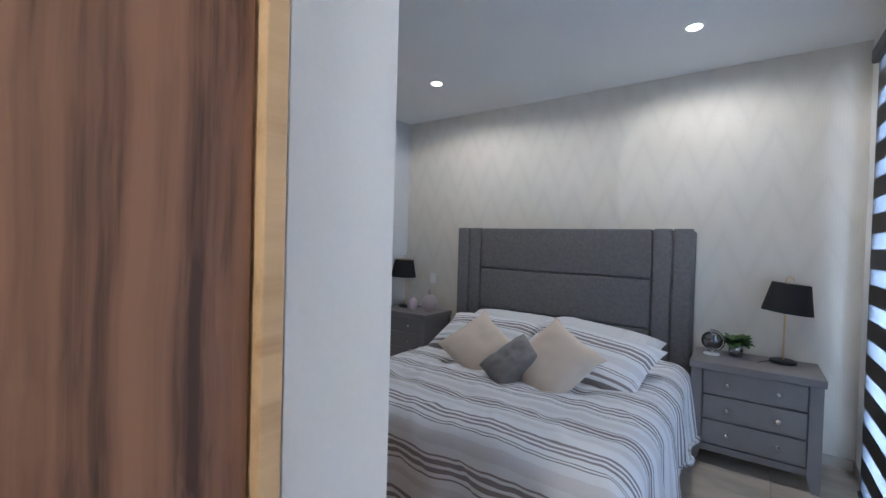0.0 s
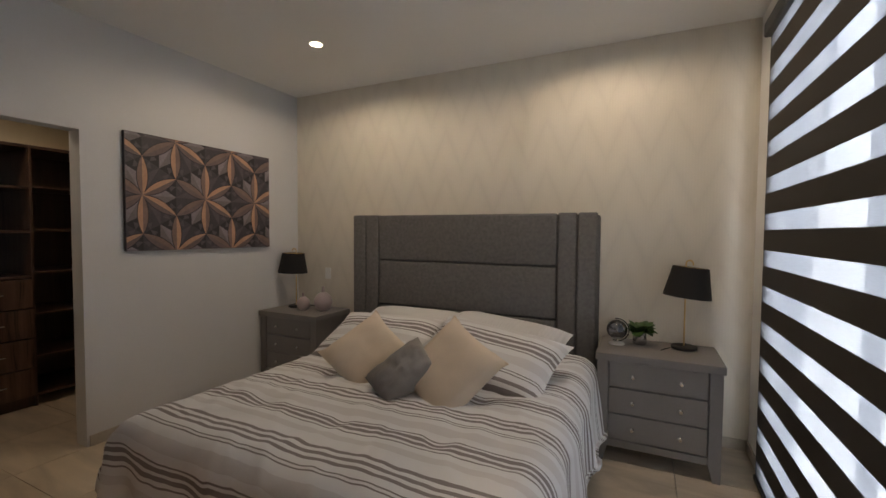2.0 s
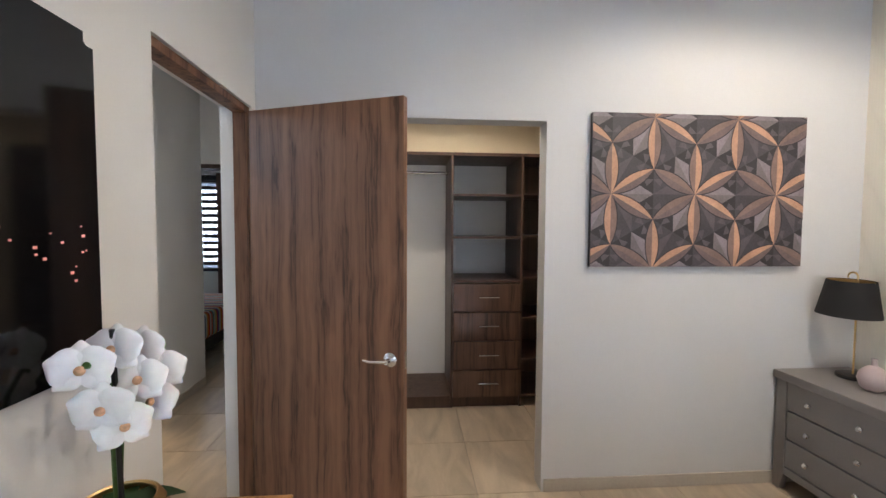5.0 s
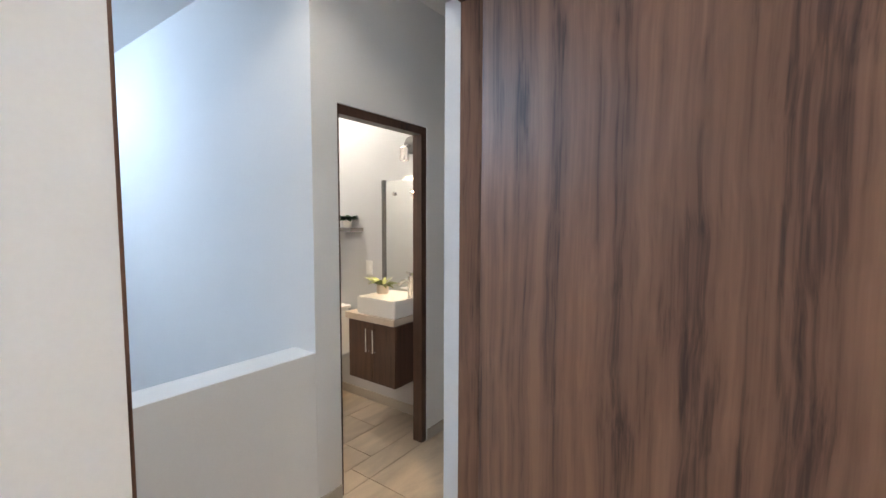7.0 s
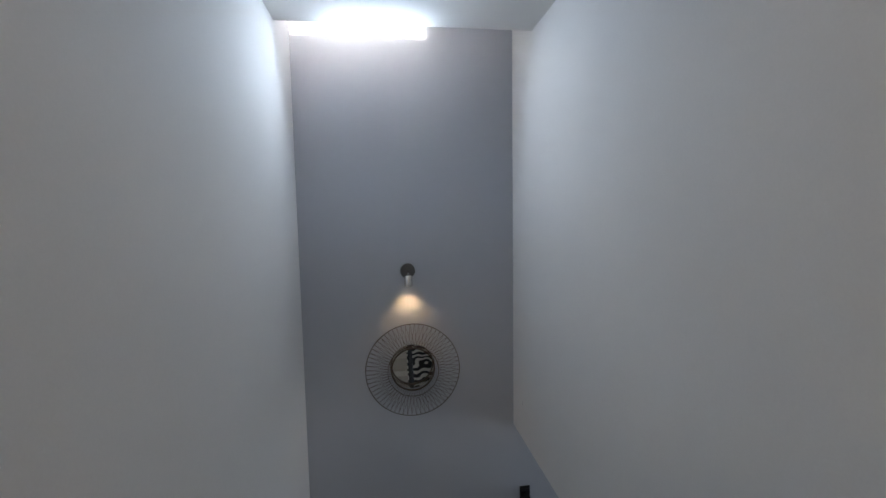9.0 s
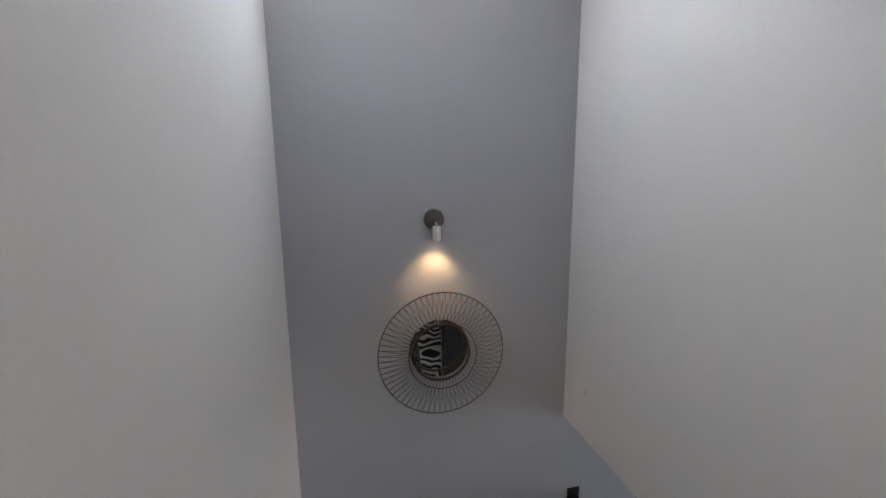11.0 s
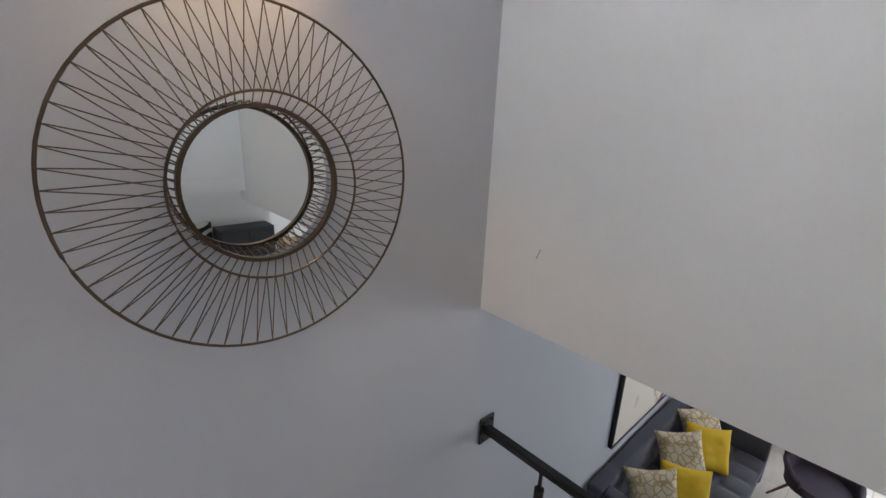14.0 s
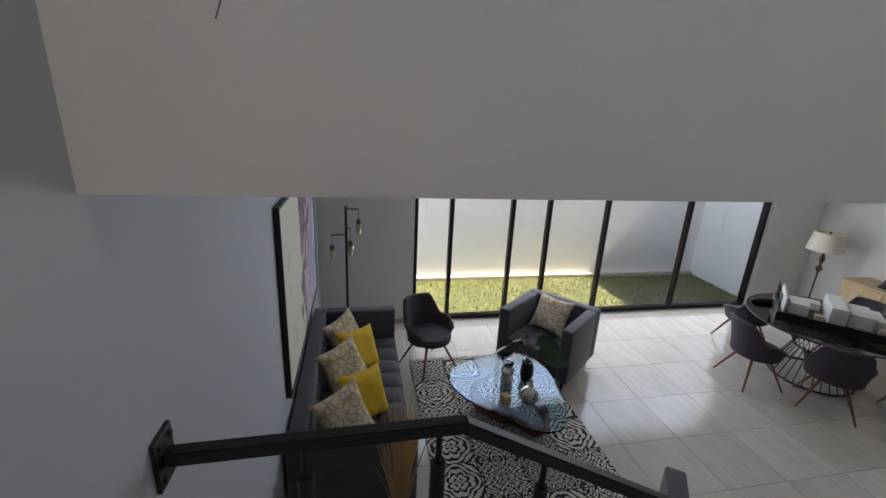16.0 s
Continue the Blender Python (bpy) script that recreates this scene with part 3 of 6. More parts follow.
# ---- bedroom: nightstands ----
def build_nightstand():
    ob = thing("nightstand", pose(0.82, 4.84, 0), "grey painted wooden nightstand with three drawers", "nightstand", "nightstands beside the bed")
    w, d, h = 0.35, 0.24, 0.71
    part("top", box(-w - 0.012, -d - 0.015, h - 0.05, w + 0.012, d, h, 0.006), GREYWOOD, ob)
    for sx in (-1, 1):
        bm = box(-0.034, -0.02, 0.10, 0.034, 0.02, h - 0.05, 0.002)
        foot = box(-0.034, -0.02, 0.0, 0.034, 0.02, 0.10)
        for v in foot.verts:
            if v.co.z < 0.05:
                v.co.x = v.co.x * 0.60 + sx * 0.012
        merge(bm, foot)
        bmesh.ops.translate(bm, vec=(sx * (w - 0.034), -d + 0.02, 0), verts=bm.verts[:])
        part("leg", bm, GREYWOOD, ob)
        part("leg", box(sx * (w - 0.034) - 0.03, d - 0.04, 0, sx * (w - 0.034) + 0.03, d, h - 0.05, 0.003), GREYWOOD, ob)
        part("side", box(sx * (w - 0.02) - 0.01, -d + 0.04, 0.12, sx * (w - 0.02) + 0.01, d - 0.04, h - 0.05), GREYWOOD, ob)
    part("back", box(-w + 0.06, d - 0.03, 0.12, w - 0.06, d - 0.015, h - 0.05), GREYWOOD, ob)
    part("rail", box(-w + 0.068, -d + 0.004, 0.10, w - 0.068, -d + 0.03, 0.145, 0.003), GREYWOOD, ob)
    for k in range(3):
        z0, z1 = 0.150 + k * 0.170, 0.315 + k * 0.170
        dr = part("drawer", box(-w + 0.074, -d + 0.003, z0 + 0.004, w - 0.074, -d + 0.35, z1, 0.003), GREYWOOD, ob)
        for x in (-0.135, 0.135):
            kn = lathe([(0, -0.028), (0.010, -0.027), (0.0155, -0.020), (0.0135, -0.013), (0.006, -0.008), (0.006, 0.004), (0, 0.004)], 16)
            bmesh.ops.transform(kn, matrix=pose(x, -d + 0.003, (z0 + z1) / 2, -90, 0, 0) @ Matrix.Diagonal((1, 1, 1, 1)), verts=kn.verts[:])
            part("knob", kn, CHROME, dr, "brushed nickel knob", True)
    return ob


NS = build_nightstand()
copy_thing(NS, pose(-2.30, 4.87, 0))


def build_lamp(x, y, rz, hgt, lean):
    ob = thing("table_lamp", pose(x, y, 0.712, 0, 0, rz), "table lamp with black drum shade and slim brass stem", "lamp", "bedside lamps")
    part("base", lathe([(0, 0), (0.075, 0), (0.078, 0.006), (0.076, 0.018), (0.07, 0.022), (0, 0.022)], 32), BLACK, ob, "", True)
    top = hgt + 0.045
    pts = [(0, 0, 0.02), (0, 0, hgt * 0.6), (0, 0, top - 0.02)] + [(-0.022 + 0.022 * math.cos(a), 0, top - 0.02 + 0.022 * math.sin(a)) for a in (0.5, 1.0, 1.57, 2.2, 2.9)] + [(-0.045, 0, top - 0.03)]
    part("stem", tube(pts, 0.005, 8), GOLD, ob, "slim brass stem with a hooked top", True)
    sh = lathe([(0.145, hgt - 0.20), (0.108, hgt), (0.106, hgt), (0.143, hgt - 0.20), (0.145, hgt - 0.20)], 40)
    bmesh.ops.transform(sh, matrix=pose(-0.03, 0, hgt, 0, lean, 0) @ pose(0, 0, -hgt), verts=sh.verts[:])
    shade = part("shade", sh, SHADE_BLACK, ob, "black fabric shade with gold lining", True)
    lining = lathe([(0.1415, hgt - 0.195), (0.1045, hgt - 0.003)], 40)
    bmesh.ops.transform(lining, matrix=pose(-0.03, 0, hgt, 0, lean, 0) @ pose(0, 0, -hgt), verts=lining.verts[:])
    part("lining", lining, GOLD, shade, "", True)
    part("cord", tube([(0.07, 0.0, 0.008), (0.13, 0.05, 0.006), (0.17, 0.09, 0.006)], 0.003, 6), BLACK, ob)


build_lamp(0.985, 4.93, 195, 0.55, -6)
build_lamp(-2.48, 4.93, 15, 0.55, 2)


def bottle_vase(x, y, z, r, h, material, label, name="vase"):
    ob = thing(name, pose(x, y, z), label, "vase", "bottle vases")
    prof = [(0, 0), (r * 0.45, 0), (r * 0.8, r * 0.28), (r, r * 0.9), (r * 0.88, r * 1.45), (r * 0.5, r * 1.85), (r * 0.2, r * 2.0), (r * 0.17, h - 0.008), (r * 0.22, h), (r * 0.14, h), (r * 0.13, h - 0.02)]
    part("body", lathe(prof, 36), material, ob, "", True)


bottle_vase(-2.29, 4.83, 0.712, 0.066, 0.168, LILAC, "small mauve ceramic bottle vase on the nightstand")
bottle_vase(-2.10, 4.90, 0.712, 0.090, 0.235, LILAC, "larger mauve ceramic bottle vase on the nightstand")


def build_globe():
    ob = thing("globe", pose(0.57, 4.86, 0.712), "small silver desk globe on a white base", "globe")
    part("base", lathe([(0, 0), (0.052, 0), (0.054, 0.006), (0.045, 0.014), (0, 0.016)], 28), CERAMIC, ob, "", True)
    part("stem", tube([(0, 0, 0.014), (0.008, 0, 0.03)], 0.007, 8), CHROME, ob)
    bm = bmesh.new()
    bmesh.ops.create_uvsphere(bm, u_segments=28, v_segments=16, radius=0.068)
    bmesh.ops.translate(bm, vec=(0, 0, 0.102), verts=bm.verts[:])
    part("sphere", bm, mat("smoked_chrome", (0.22, 0.22, 0.23), 0.12, 1.0, var=0.5, scale=18), ob, "dark mirrored sphere", True)
    part("ring", tube([(0.078 * math.cos(a), 0, 0.102 + 0.078 * math.sin(a)) for a in np.linspace(-1.9, 1.75, 22)], 0.004, 6), BLACK, ob)


build_globe()


def pot_plant(name, x, y, z, r, h, potmat, label, count, length, width, leafmat, seed, lift=0.6, droop=0.35, category="plant"):
    ob = thing(name, pose(x, y, z), label, category)
    part("pot", lathe([(0, 0), (r * 0.85, 0), (r * 0.95, h * 0.1), (r, h * 0.5), (r * 0.97, h), (r * 0.86, h), (r * 0.84, h * 0.85), (0, h * 0.85)], 28), potmat, ob, "", True)
    leaves("foliage", count, (0, 0, h * 0.85), length, width, leafmat, ob, seed=seed, lift=lift, droop=droop)
    return ob


pot_plant("potted_plant", 0.715, 4.93, 0.712, 0.046, 0.095, SILVER, "small leafy green plant in a silver pot", 64, 0.12, 0.07, GREEN, 4, 1.0)


def switch_plate(x, y, z, rz, label="white light switch plate on the wall"):
    ob = thing("light_switch", pose(x, y, z, 0, 0, rz), label, "switch")
    part("plate", box(-0.036, -0.008, -0.058, 0.036, 0, 0.058, 0.003), PLATE, ob)
    part("rocker", box(-0.012, -0.011, -0.022, 0.012, -0.006, 0.022, 0.002), PLATE, ob)


switch_plate(-2.25, NORTH, 1.05, 0)

# ---- bedroom: relief picture ----
def build_picture():
    """Six-petalled copper flowers on a triangular net, with grey kites and dark cells between them."""
    ob = thing("picture", pose(WEST, 4.09, 1.765), "canvas print of folded mauve and copper petals", "picture")
    W, H = 1.285, 0.87
    part("canvas", box(0.002, -W / 2, -H / 2, 0.032, W / 2, H / 2, 0.003), PIC[0], ob)
    L = 0.498
    rise = L * math.sqrt(3) / 2
    bms = [bmesh.new() for _ in PIC]

    def patch(k, z, *pts):
        bms[k].faces.new([bms[k].verts.new((0.0335 + z, p.x, p.y)) for p in pts])

    def node(i, j):
        return Vector(((i + 0.5 * (j % 2)) * L - 0.03, j * rise - 0.02))

    def petal(a, g, lit, dim):
        u = g - a
        n = Vector((-u.y, u.x)).normalized()
        for side, col in ((1, lit), (-1, dim)):
            prev = (a, a)
            for i in range(1, 11):
                m = a + u * (i / 10)
                row = (m, m + n * side * 0.128 * u.length * math.sin(math.pi * i / 10) ** 0.8)
                patch(col, 0.0024, prev[0], row[0], row[1], prev[1])
                edge = (prev[1], row[1])
                out = [p + n * side * 0.006 for p in edge]
                patch(0, 0.0022, edge[0], edge[1], out[1], out[0])
                prev = row

    def cell(a, b, g):
        """One third of a triangle of the net, over its edge from a to b."""
        m = (a + b) / 2
        up = (g - m).normalized()
        pair = (3, 5) if up.y < -0.4 else (4, 6)
        for p, flip in ((a, 0), (b, 1)):
            s = p + (m - p) * 0.62 + up * L * 0.115
            patch(pair[flip], 0.0018, p, m, s)
            patch((0, 5)[flip], 0.0010, g, s, m)
            patch(6, 0.0014, g + (m - g) * 0.42, g + (s - g) * 0.62, g + ((s + m) / 2 - g) * 0.86)

    for j in range(-3, 4):
        for i in range(-4, 4):
            a, b = node(i, j), node(i + 1, j)
            for c in (node(i + j % 2, j + 1), node(i + j % 2, j - 1)):
                g = (a + b + c) / 3
                for p, q in ((a, b), (b, c), (c, a)):
                    cell(p, q, g)
                for p in (a, b, c):
                    d = g - p
                    petal(p, g, *((1, 2) if d.x > 0.05 else ((2, 7) if d.x < -0.05 else (7, 1))))
    for k, bm in enumerate(bms):
        for co, no in (((0, -W / 2, 0), (0, -1, 0)), ((0, W / 2, 0), (0, 1, 0)), ((0, 0, -H / 2), (0, 0, -1)), ((0, 0, H / 2), (0, 0, 1))):
            bmesh.ops.bisect_plane(bm, geom=bm.verts[:] + bm.edges[:] + bm.faces[:], plane_co=co, plane_no=no, clear_outer=True)
        for f in bm.faces:
            f.normal_update()
            if f.normal.x < 0:
                f.normal_flip()
        tagged(part("print", bm, PIC[k], ob), kind="stuff")


PIC = [mat("print_%s" % n, c, 0.55, var=0.25, scale=14, grain=90, bump=0.1) for n, c in (
    ("charcoal", (0.028, 0.024, 0.030)), ("copper", (0.46, 0.26, 0.17)), ("mauve", (0.15, 0.105, 0.105)), ("rose", (0.155, 0.132, 0.143)), ("lilac", (0.215, 0.188, 0.212)), ("slate", (0.055, 0.048, 0.058)), ("grey", (0.085, 0.076, 0.088)), ("bronze", (0.20, 0.13, 0.115)))]
build_picture()


# ---- bedroom: window and zebra blind ----
def sheer():
    m = bpy.data.materials.new("sheer_voile")
    m.use_nodes = True
    n, l = m.node_tree.nodes, m.node_tree.links
    n.remove(n["Principled BSDF"])
    tr, tl, df, m1, m2 = (n.new("ShaderNodeBsdf" + k) if k != "m" else n.new("ShaderNodeMixShader") for k in ("Transparent", "Translucent", "Diffuse", "m", "m"))
    tl.inputs[0].default_value = df.inputs[0].default_value = (0.19, 0.20, 0.22, 1)
    weave = n.new("ShaderNodeTexNoise")
    weave.inputs["Scale"].default_value = 40
    mr = n.new("ShaderNodeMapRange")
    mr.inputs[3].default_value, mr.inputs[4].default_value = 0.68, 0.84
    l.new(weave.outputs[0], mr.inputs[0])
    m1.inputs[0].default_value = 0.5
    l.new(tl.outputs[0], m1.inputs[1])
    l.new(df.outputs[0], m1.inputs[2])
    l.new(mr.outputs[0], m2.inputs[0])
    l.new(tr.outputs[0], m2.inputs[1])
    l.new(m1.outputs[0], m2.inputs[2])
    l.new(m2.outputs[0], n["Material Output"].inputs[0])
    return m


SHEER = sheer()
BLIND = mat("dark_blind_fabric", (0.030, 0.026, 0.022), 0.85, var=0.1, grain=300, bump=0.2)
ALU = mat("black_aluminium", (0.02, 0.02, 0.021), 0.4, 0.5, var=0.1)


def build_blind(name, x, y0, y1, z0, z1, pitch, offset, white, label, face=1):
    ob = thing(name, pose(x, (y0 + y1) / 2, z0), label, "blind")
    h, w = z1 - z0, (y1 - y0) / 2
    part("cassette", box(-0.035, -w - 0.012, h, 0.045, w + 0.012, h + 0.085, 0.016, seg=3), ALU, ob, "", True)
    part("bottom_bar", box(-0.012, -w, -0.03, 0.012, w, 0.0, 0.006), ALU, ob)
    z = offset
    while z > 0:
        z -= pitch
    while z < h:
        a, b = max(z, 0), min(z + white, h)
        if b > a:
            part("sheer_band", box(-0.0008, -w, a, 0.0008, w, b), SHEER, ob)
        a, b = max(z + white, 0), min(z + pitch, h)
        if b > a:
            part("opaque_band", box(-0.0015, -w, a, 0.0015, w, b), BLIND, ob)
        z += pitch
    return ob


build_blind("zebra_blind", 1.362, 1.98, 4.73, 0.05, 2.62, 0.208, 1.46, 0.092, "zebra roller blind with dark and sheer bands")


def build_window(name, x, y0, y1, z0, z1, bars, label, thick=0.06, w=0.045):
    ob = tagged(new(name), label, "window", kind="structure")
    ob.matrix_world = pose(x, 0, 0)
    fr = box(-thick / 2, y0, z0, thick / 2, y1, z0 + w)
    box(-thick / 2, y0, z1 - w, thick / 2, y1, z1, bm=fr)
    box(-thick / 2, y0, z0 + w, thick / 2, y0 + w, z1 - w, bm=fr)
    box(-thick / 2, y1 - w, z0 + w, thick / 2, y1, z1 - w, bm=fr)
    part("window_frame", fr, ALU, ob)
    edges = [y0 + w, *bars, y1 - w]
    for b in bars:
        part("mullion", box(-thick / 2 + 0.004, b - w / 2, z0 + w, thick / 2 - 0.004, b + w / 2, z1 - w), ALU, ob)
    for a, b in zip(edges, edges[1:]):
        p = part("pane", box(-0.003, a, z0 + w, 0.003, b, z1 - w), GLASS, ob)
        p.visible_shadow = False


build_window("window_1", 1.50, 2.0, 4.66, 0.04, 2.66, [2.9, 3.75], "tall black-framed bedroom window")
# the neighbour's house seen through the blind
NEIGH = thing("neighbour_house", pose(6.2, 6.0, GROUND - 0.1), "pale rendered neighbouring house with a grey column", "house")
part("wall", box(0, -7, 0, 4, 5, 5.4), STUCCO, NEIGH)
part("column", box(-1.4, -1.4, 0, -0.9, -0.9, 6.6), GREY_WALL, NEIGH)
for yy in (-3.8, 0.4, 2.8):
    wd = part("window", box(-0.03, yy - 0.6, 3.6, 0.05, yy + 0.6, 4.8), ALU, NEIGH)
    part("pane", box(-0.045, yy - 0.52, 3.68, -0.035, yy + 0.52, 4.72), SILVER, wd)
part("roof", box(-0.25, -7.2, 5.4, 4.2, 5.2, 5.65), STUCCO, NEIGH)


# ---- bedroom: dresser and what stands on it ----
def build_dresser():
    ob = thing("dresser", pose(-0.84, 1.862, 0), "honey-coloured wooden dresser with black pulls", "dresser")
    w, d, h = 0.64, 0.243, 0.80
    part("top", box(-w, -d, h - 0.035, w, d, h, 0.005), HONEY, ob)
    part("body", box(-w + 0.015, -d + 0.01, 0.06, w - 0.015, d - 0.03, h - 0.035), HONEY, ob)
    part("plinth", box(-w + 0.05, -d + 0.03, 0.0, w - 0.05, d - 0.06, 0.06), BLACK, ob)
    for i in range(3):
        for k in range(2):
            x0 = -w + 0.02 + i * 0.418
            z0 = 0.075 + k * 0.345
            dr = part("drawer", box(x0, d - 0.03, z0, x0 + 0.405, d - 0.006, z0 + 0.335, 0.004), HONEY, ob)
            part("pull", tube([(x0 + 0.15, d - 0.008, z0 + 0.24), (x0 + 0.15, d + 0.018, z0 + 0.24), (x0 + 0.26, d + 0.018, z0 + 0.24), (x0 + 0.26, d - 0.008, z0 + 0.24)], 0.007, 8), BLACK, dr, "black metal pull")


build_dresser()


LIP = mat("orchid_lip", (0.62, 0.36, 0.22), 0.5, var=0.35, scale=120)


def build_orchid():
    ob = thing("orchid", pose(-1.29, 1.765, 0.802), "white orchid in a round brushed gold pot", "orchid")
    part("pot", lathe([(0, 0), (0.058, 0), (0.088, 0.025), (0.103, 0.06), (0.100, 0.09), (0.084, 0.118), (0.076, 0.122), (0.073, 0.117), (0.084, 0.095), (0, 0.09)], 36), GOLD, ob, "brushed gold pot", True)
    part("stem", tube([(0, 0, 0.08), (0.01, 0.005, 0.2), (0.02, 0.01, 0.34), (0.05, 0.02, 0.44), (0.12, 0.03, 0.47)], 0.007, 8), GREEN, ob)
    part("stem", tube([(0.01, 0.01, 0.08), (0.0, 0.01, 0.22), (-0.01, 0.012, 0.36), (-0.06, 0.02, 0.41), (-0.13, 0.02, 0.35)], 0.006, 8), GREEN, ob)
    part("stake", tube([(0.005, 0.014, 0.06), (0.03, 0.02, 0.52)], 0.006, 6), BLACK, ob)
    bm = bmesh.new()
    for a, l, dr in ((0.2, 0.16, 0.5), (2.3, 0.15, 0.5), (3.6, 0.17, 0.6), (5.2, 0.14, 0.4), (4.4, 0.15, 0.7)):
        leaf_mesh(bm, (0, 0, 0.09), (math.cos(a), math.sin(a), 0.45), l, 0.075, dr)
    part("leaves", bm, DARK_GREEN, ob, "broad dark green leaves", True)
    rnd = random.Random(7)
    spots = [(0.11, 0.05, 0.46), (0.03, 0.06, 0.475), (-0.06, 0.06, 0.45), (0.10, 0.08, 0.375), (0.0, 0.09, 0.395), (-0.10, 0.08, 0.385), (0.05, 0.085, 0.315), (-0.05, 0.09, 0.325)]

    def blossom(bm, a, length, width, z):
        """One rounded petal round the flower's centre."""
        rows = []
        for i in range(7):
            s = i / 6
            w = width / 2 * math.sin(math.pi * (0.06 + 0.90 * s)) ** 0.6
            row = []
            for k in range(7):
                q = k / 3 - 1
                x, y = q * w, length * s * (1 - 0.10 * q * q)
                row.append(bm.verts.new((x * math.cos(a) - y * math.sin(a), x * math.sin(a) + y * math.cos(a), z + 0.010 * math.sin(3 * s) - 0.10 * length * q * q * s)))
            rows.append(row)
        for r0, r1 in zip(rows, rows[1:]):
            for k in range(6):
                bm.faces.new((r0[k], r0[k + 1], r1[k + 1], r1[k]))

    for sx, sy, sz in spots:
        fl = bmesh.new()
        for a in (0.0, 2.25, -2.25):
            blossom(fl, a, 0.058, 0.048, 0.0)
        for a in (1.22, -1.22):
            blossom(fl, a, 0.060, 0.078, 0.004)
        turn = pose(sx, sy - 0.035, sz, 0, 0, rnd.uniform(-85, -35)) @ pose(0, 0, 0, -78 + rnd.uniform(-16, 16), 0, rnd.uniform(-12, 12)) @ pose(0, 0, 0, 0, 0, 180)
        bmesh.ops.transform(fl, matrix=turn, verts=fl.verts[:])
        f = part("flower", fl, PETAL, ob, "", True)
        lip = lathe([(0, 0.0), (0.006, 0.004), (0.010, 0.010), (0.004, 0.016), (0, 0.017)], 12)
        bmesh.ops.transform(lip, matrix=turn @ pose(0, 0, 0.006), verts=lip.verts[:])
        part("lip", lip, LIP, f, "yellow and pink lip", True)
    for x, z in ((-0.12, 0.28), (-0.15, 0.30), (-0.16, 0.25)):
        part("bud", lathe([(0, z - 0.014), (0.010, z - 0.004), (0.008, z + 0.008), (0, z + 0.014)], 10, centre=(x, 0.025)), GREEN, ob)


build_orchid()


def build_leaf_sculpture():
    ob = thing("leaf_sculpture", pose(-0.36, 1.92, 0.802, 0, 0, 112), "gold leaf sculpture on a black base", "ornament")
    part("base", box(-0.06, -0.06, 0, 0.06, 0.06, 0.10, 0.003), BLACK, ob)
    part("stem", tube([(0.0, 0, 0.09), (0, 0, 0.19)], 0.006, 8), BLACK, ob)
    part("stem", tube([(0.03, 0, 0.09), (0.005, 0, 0.19)], 0.005, 8), BLACK, ob)
    bm = bmesh.new()
    n = 26
    c = bm.verts.new((0, 0, 0.20))
    rim = []
    for k in range(n + 1):
        a = -2.4 + 4.8 * k / n
        r = (0.10 + 0.008 * (k % 2)) * (0.72 + 0.28 * math.cos(a * 0.6))
        rim.append(bm.verts.new((r * math.sin(a), 0.02 * (k % 2) + 0.03 * math.cos(a), 0.20 + r * math.cos(a) * 1.15)))
    for a, b in zip(rim, rim[1:]):
        bm.faces.new((c, a, b))
    bmesh.ops.solidify(bm, geom=bm.faces[:], thickness=0.004)
    part("leaf", bm, GOLD, ob, "ribbed gold leaf")


build_leaf_sculpture()
WV = thing("vase", pose(-0.34, 1.74, 0.802), "tall white glazed vase on the dresser", "vase")
part("body", lathe([(0, 0), (0.07, 0), (0.085, 0.05), (0.09, 0.25), (0.085, 0.34), (0.055, 0.39), (0.05, 0.42), (0.044, 0.42), (0.046, 0.38), (0, 0.3)], 36), CERAMIC, WV, "", True)


def build_tv():
    ob = thing("television", pose(-0.72, DOORY, 1.60), "flat black television hung on the white wall", "television")
    part("bracket", box(-0.2, 0.0, -0.15, 0.2, 0.03, 0.15), BLACK, ob)
    bm = box(-0.70, 0.03, -0.405, 0.70, 0.055, 0.405)
    bmesh.ops.bevel(bm, geom=[e for e in bm.edges if abs(e.verts[0].co.y - e.verts[1].co.y) > 0.01], offset=0.03, segments=5, affect="EDGES")
    part("case", bm, SCREEN, ob, "glossy black screen")
    rnd = random.Random(5)
    bm = bmesh.new()
    for k in range(70):
        x, z, s = rnd.uniform(-0.66, 0.66), rnd.gauss(-0.10, 0.035), rnd.uniform(0.002, 0.005)
        box(x - s, 0.0552, z - s * 0.7, x + s, 0.0562, z + s * 0.7, bm=bm)
    tagged(part("city_lights", bm, CITY, ob, "tiny warm city lights shown on the screen"), kind="stuff")


SCREEN = mat("black_screen", (0.006, 0.006, 0.007), 0.08, var=0.05, bump=0)
CITY = glow("city_light", (0.7, 0.25, 0.2), 0.06)
build_tv()


# ---- doors ----
def door_frame(name, x0, x1, y0, y1, top, w, label, along="x", near=0.0, material=None, recess=0.0):
    """Lining of a doorway through a wall that runs along x or y."""
    ob = tagged(new(name), label, "door frame", kind="structure")
    near = near or w
    for a, b, z0, z1 in ((x0, x0 + w, 0, top), (x1 - near, x1, 0, top), (x0 + w, x1 - near, top - w, top)):
        e = y1 - (recess if a == x1 - near and z0 == 0 else 0.0)
        bm = box(a, y0, z0, b, e, z1, 0.002) if along == "x" else box(y0, a, z0, y1, b, z1, 0.002)
        part("jamb" if z0 == 0 else "head", bm, material or WALNUT, ob)
    return ob


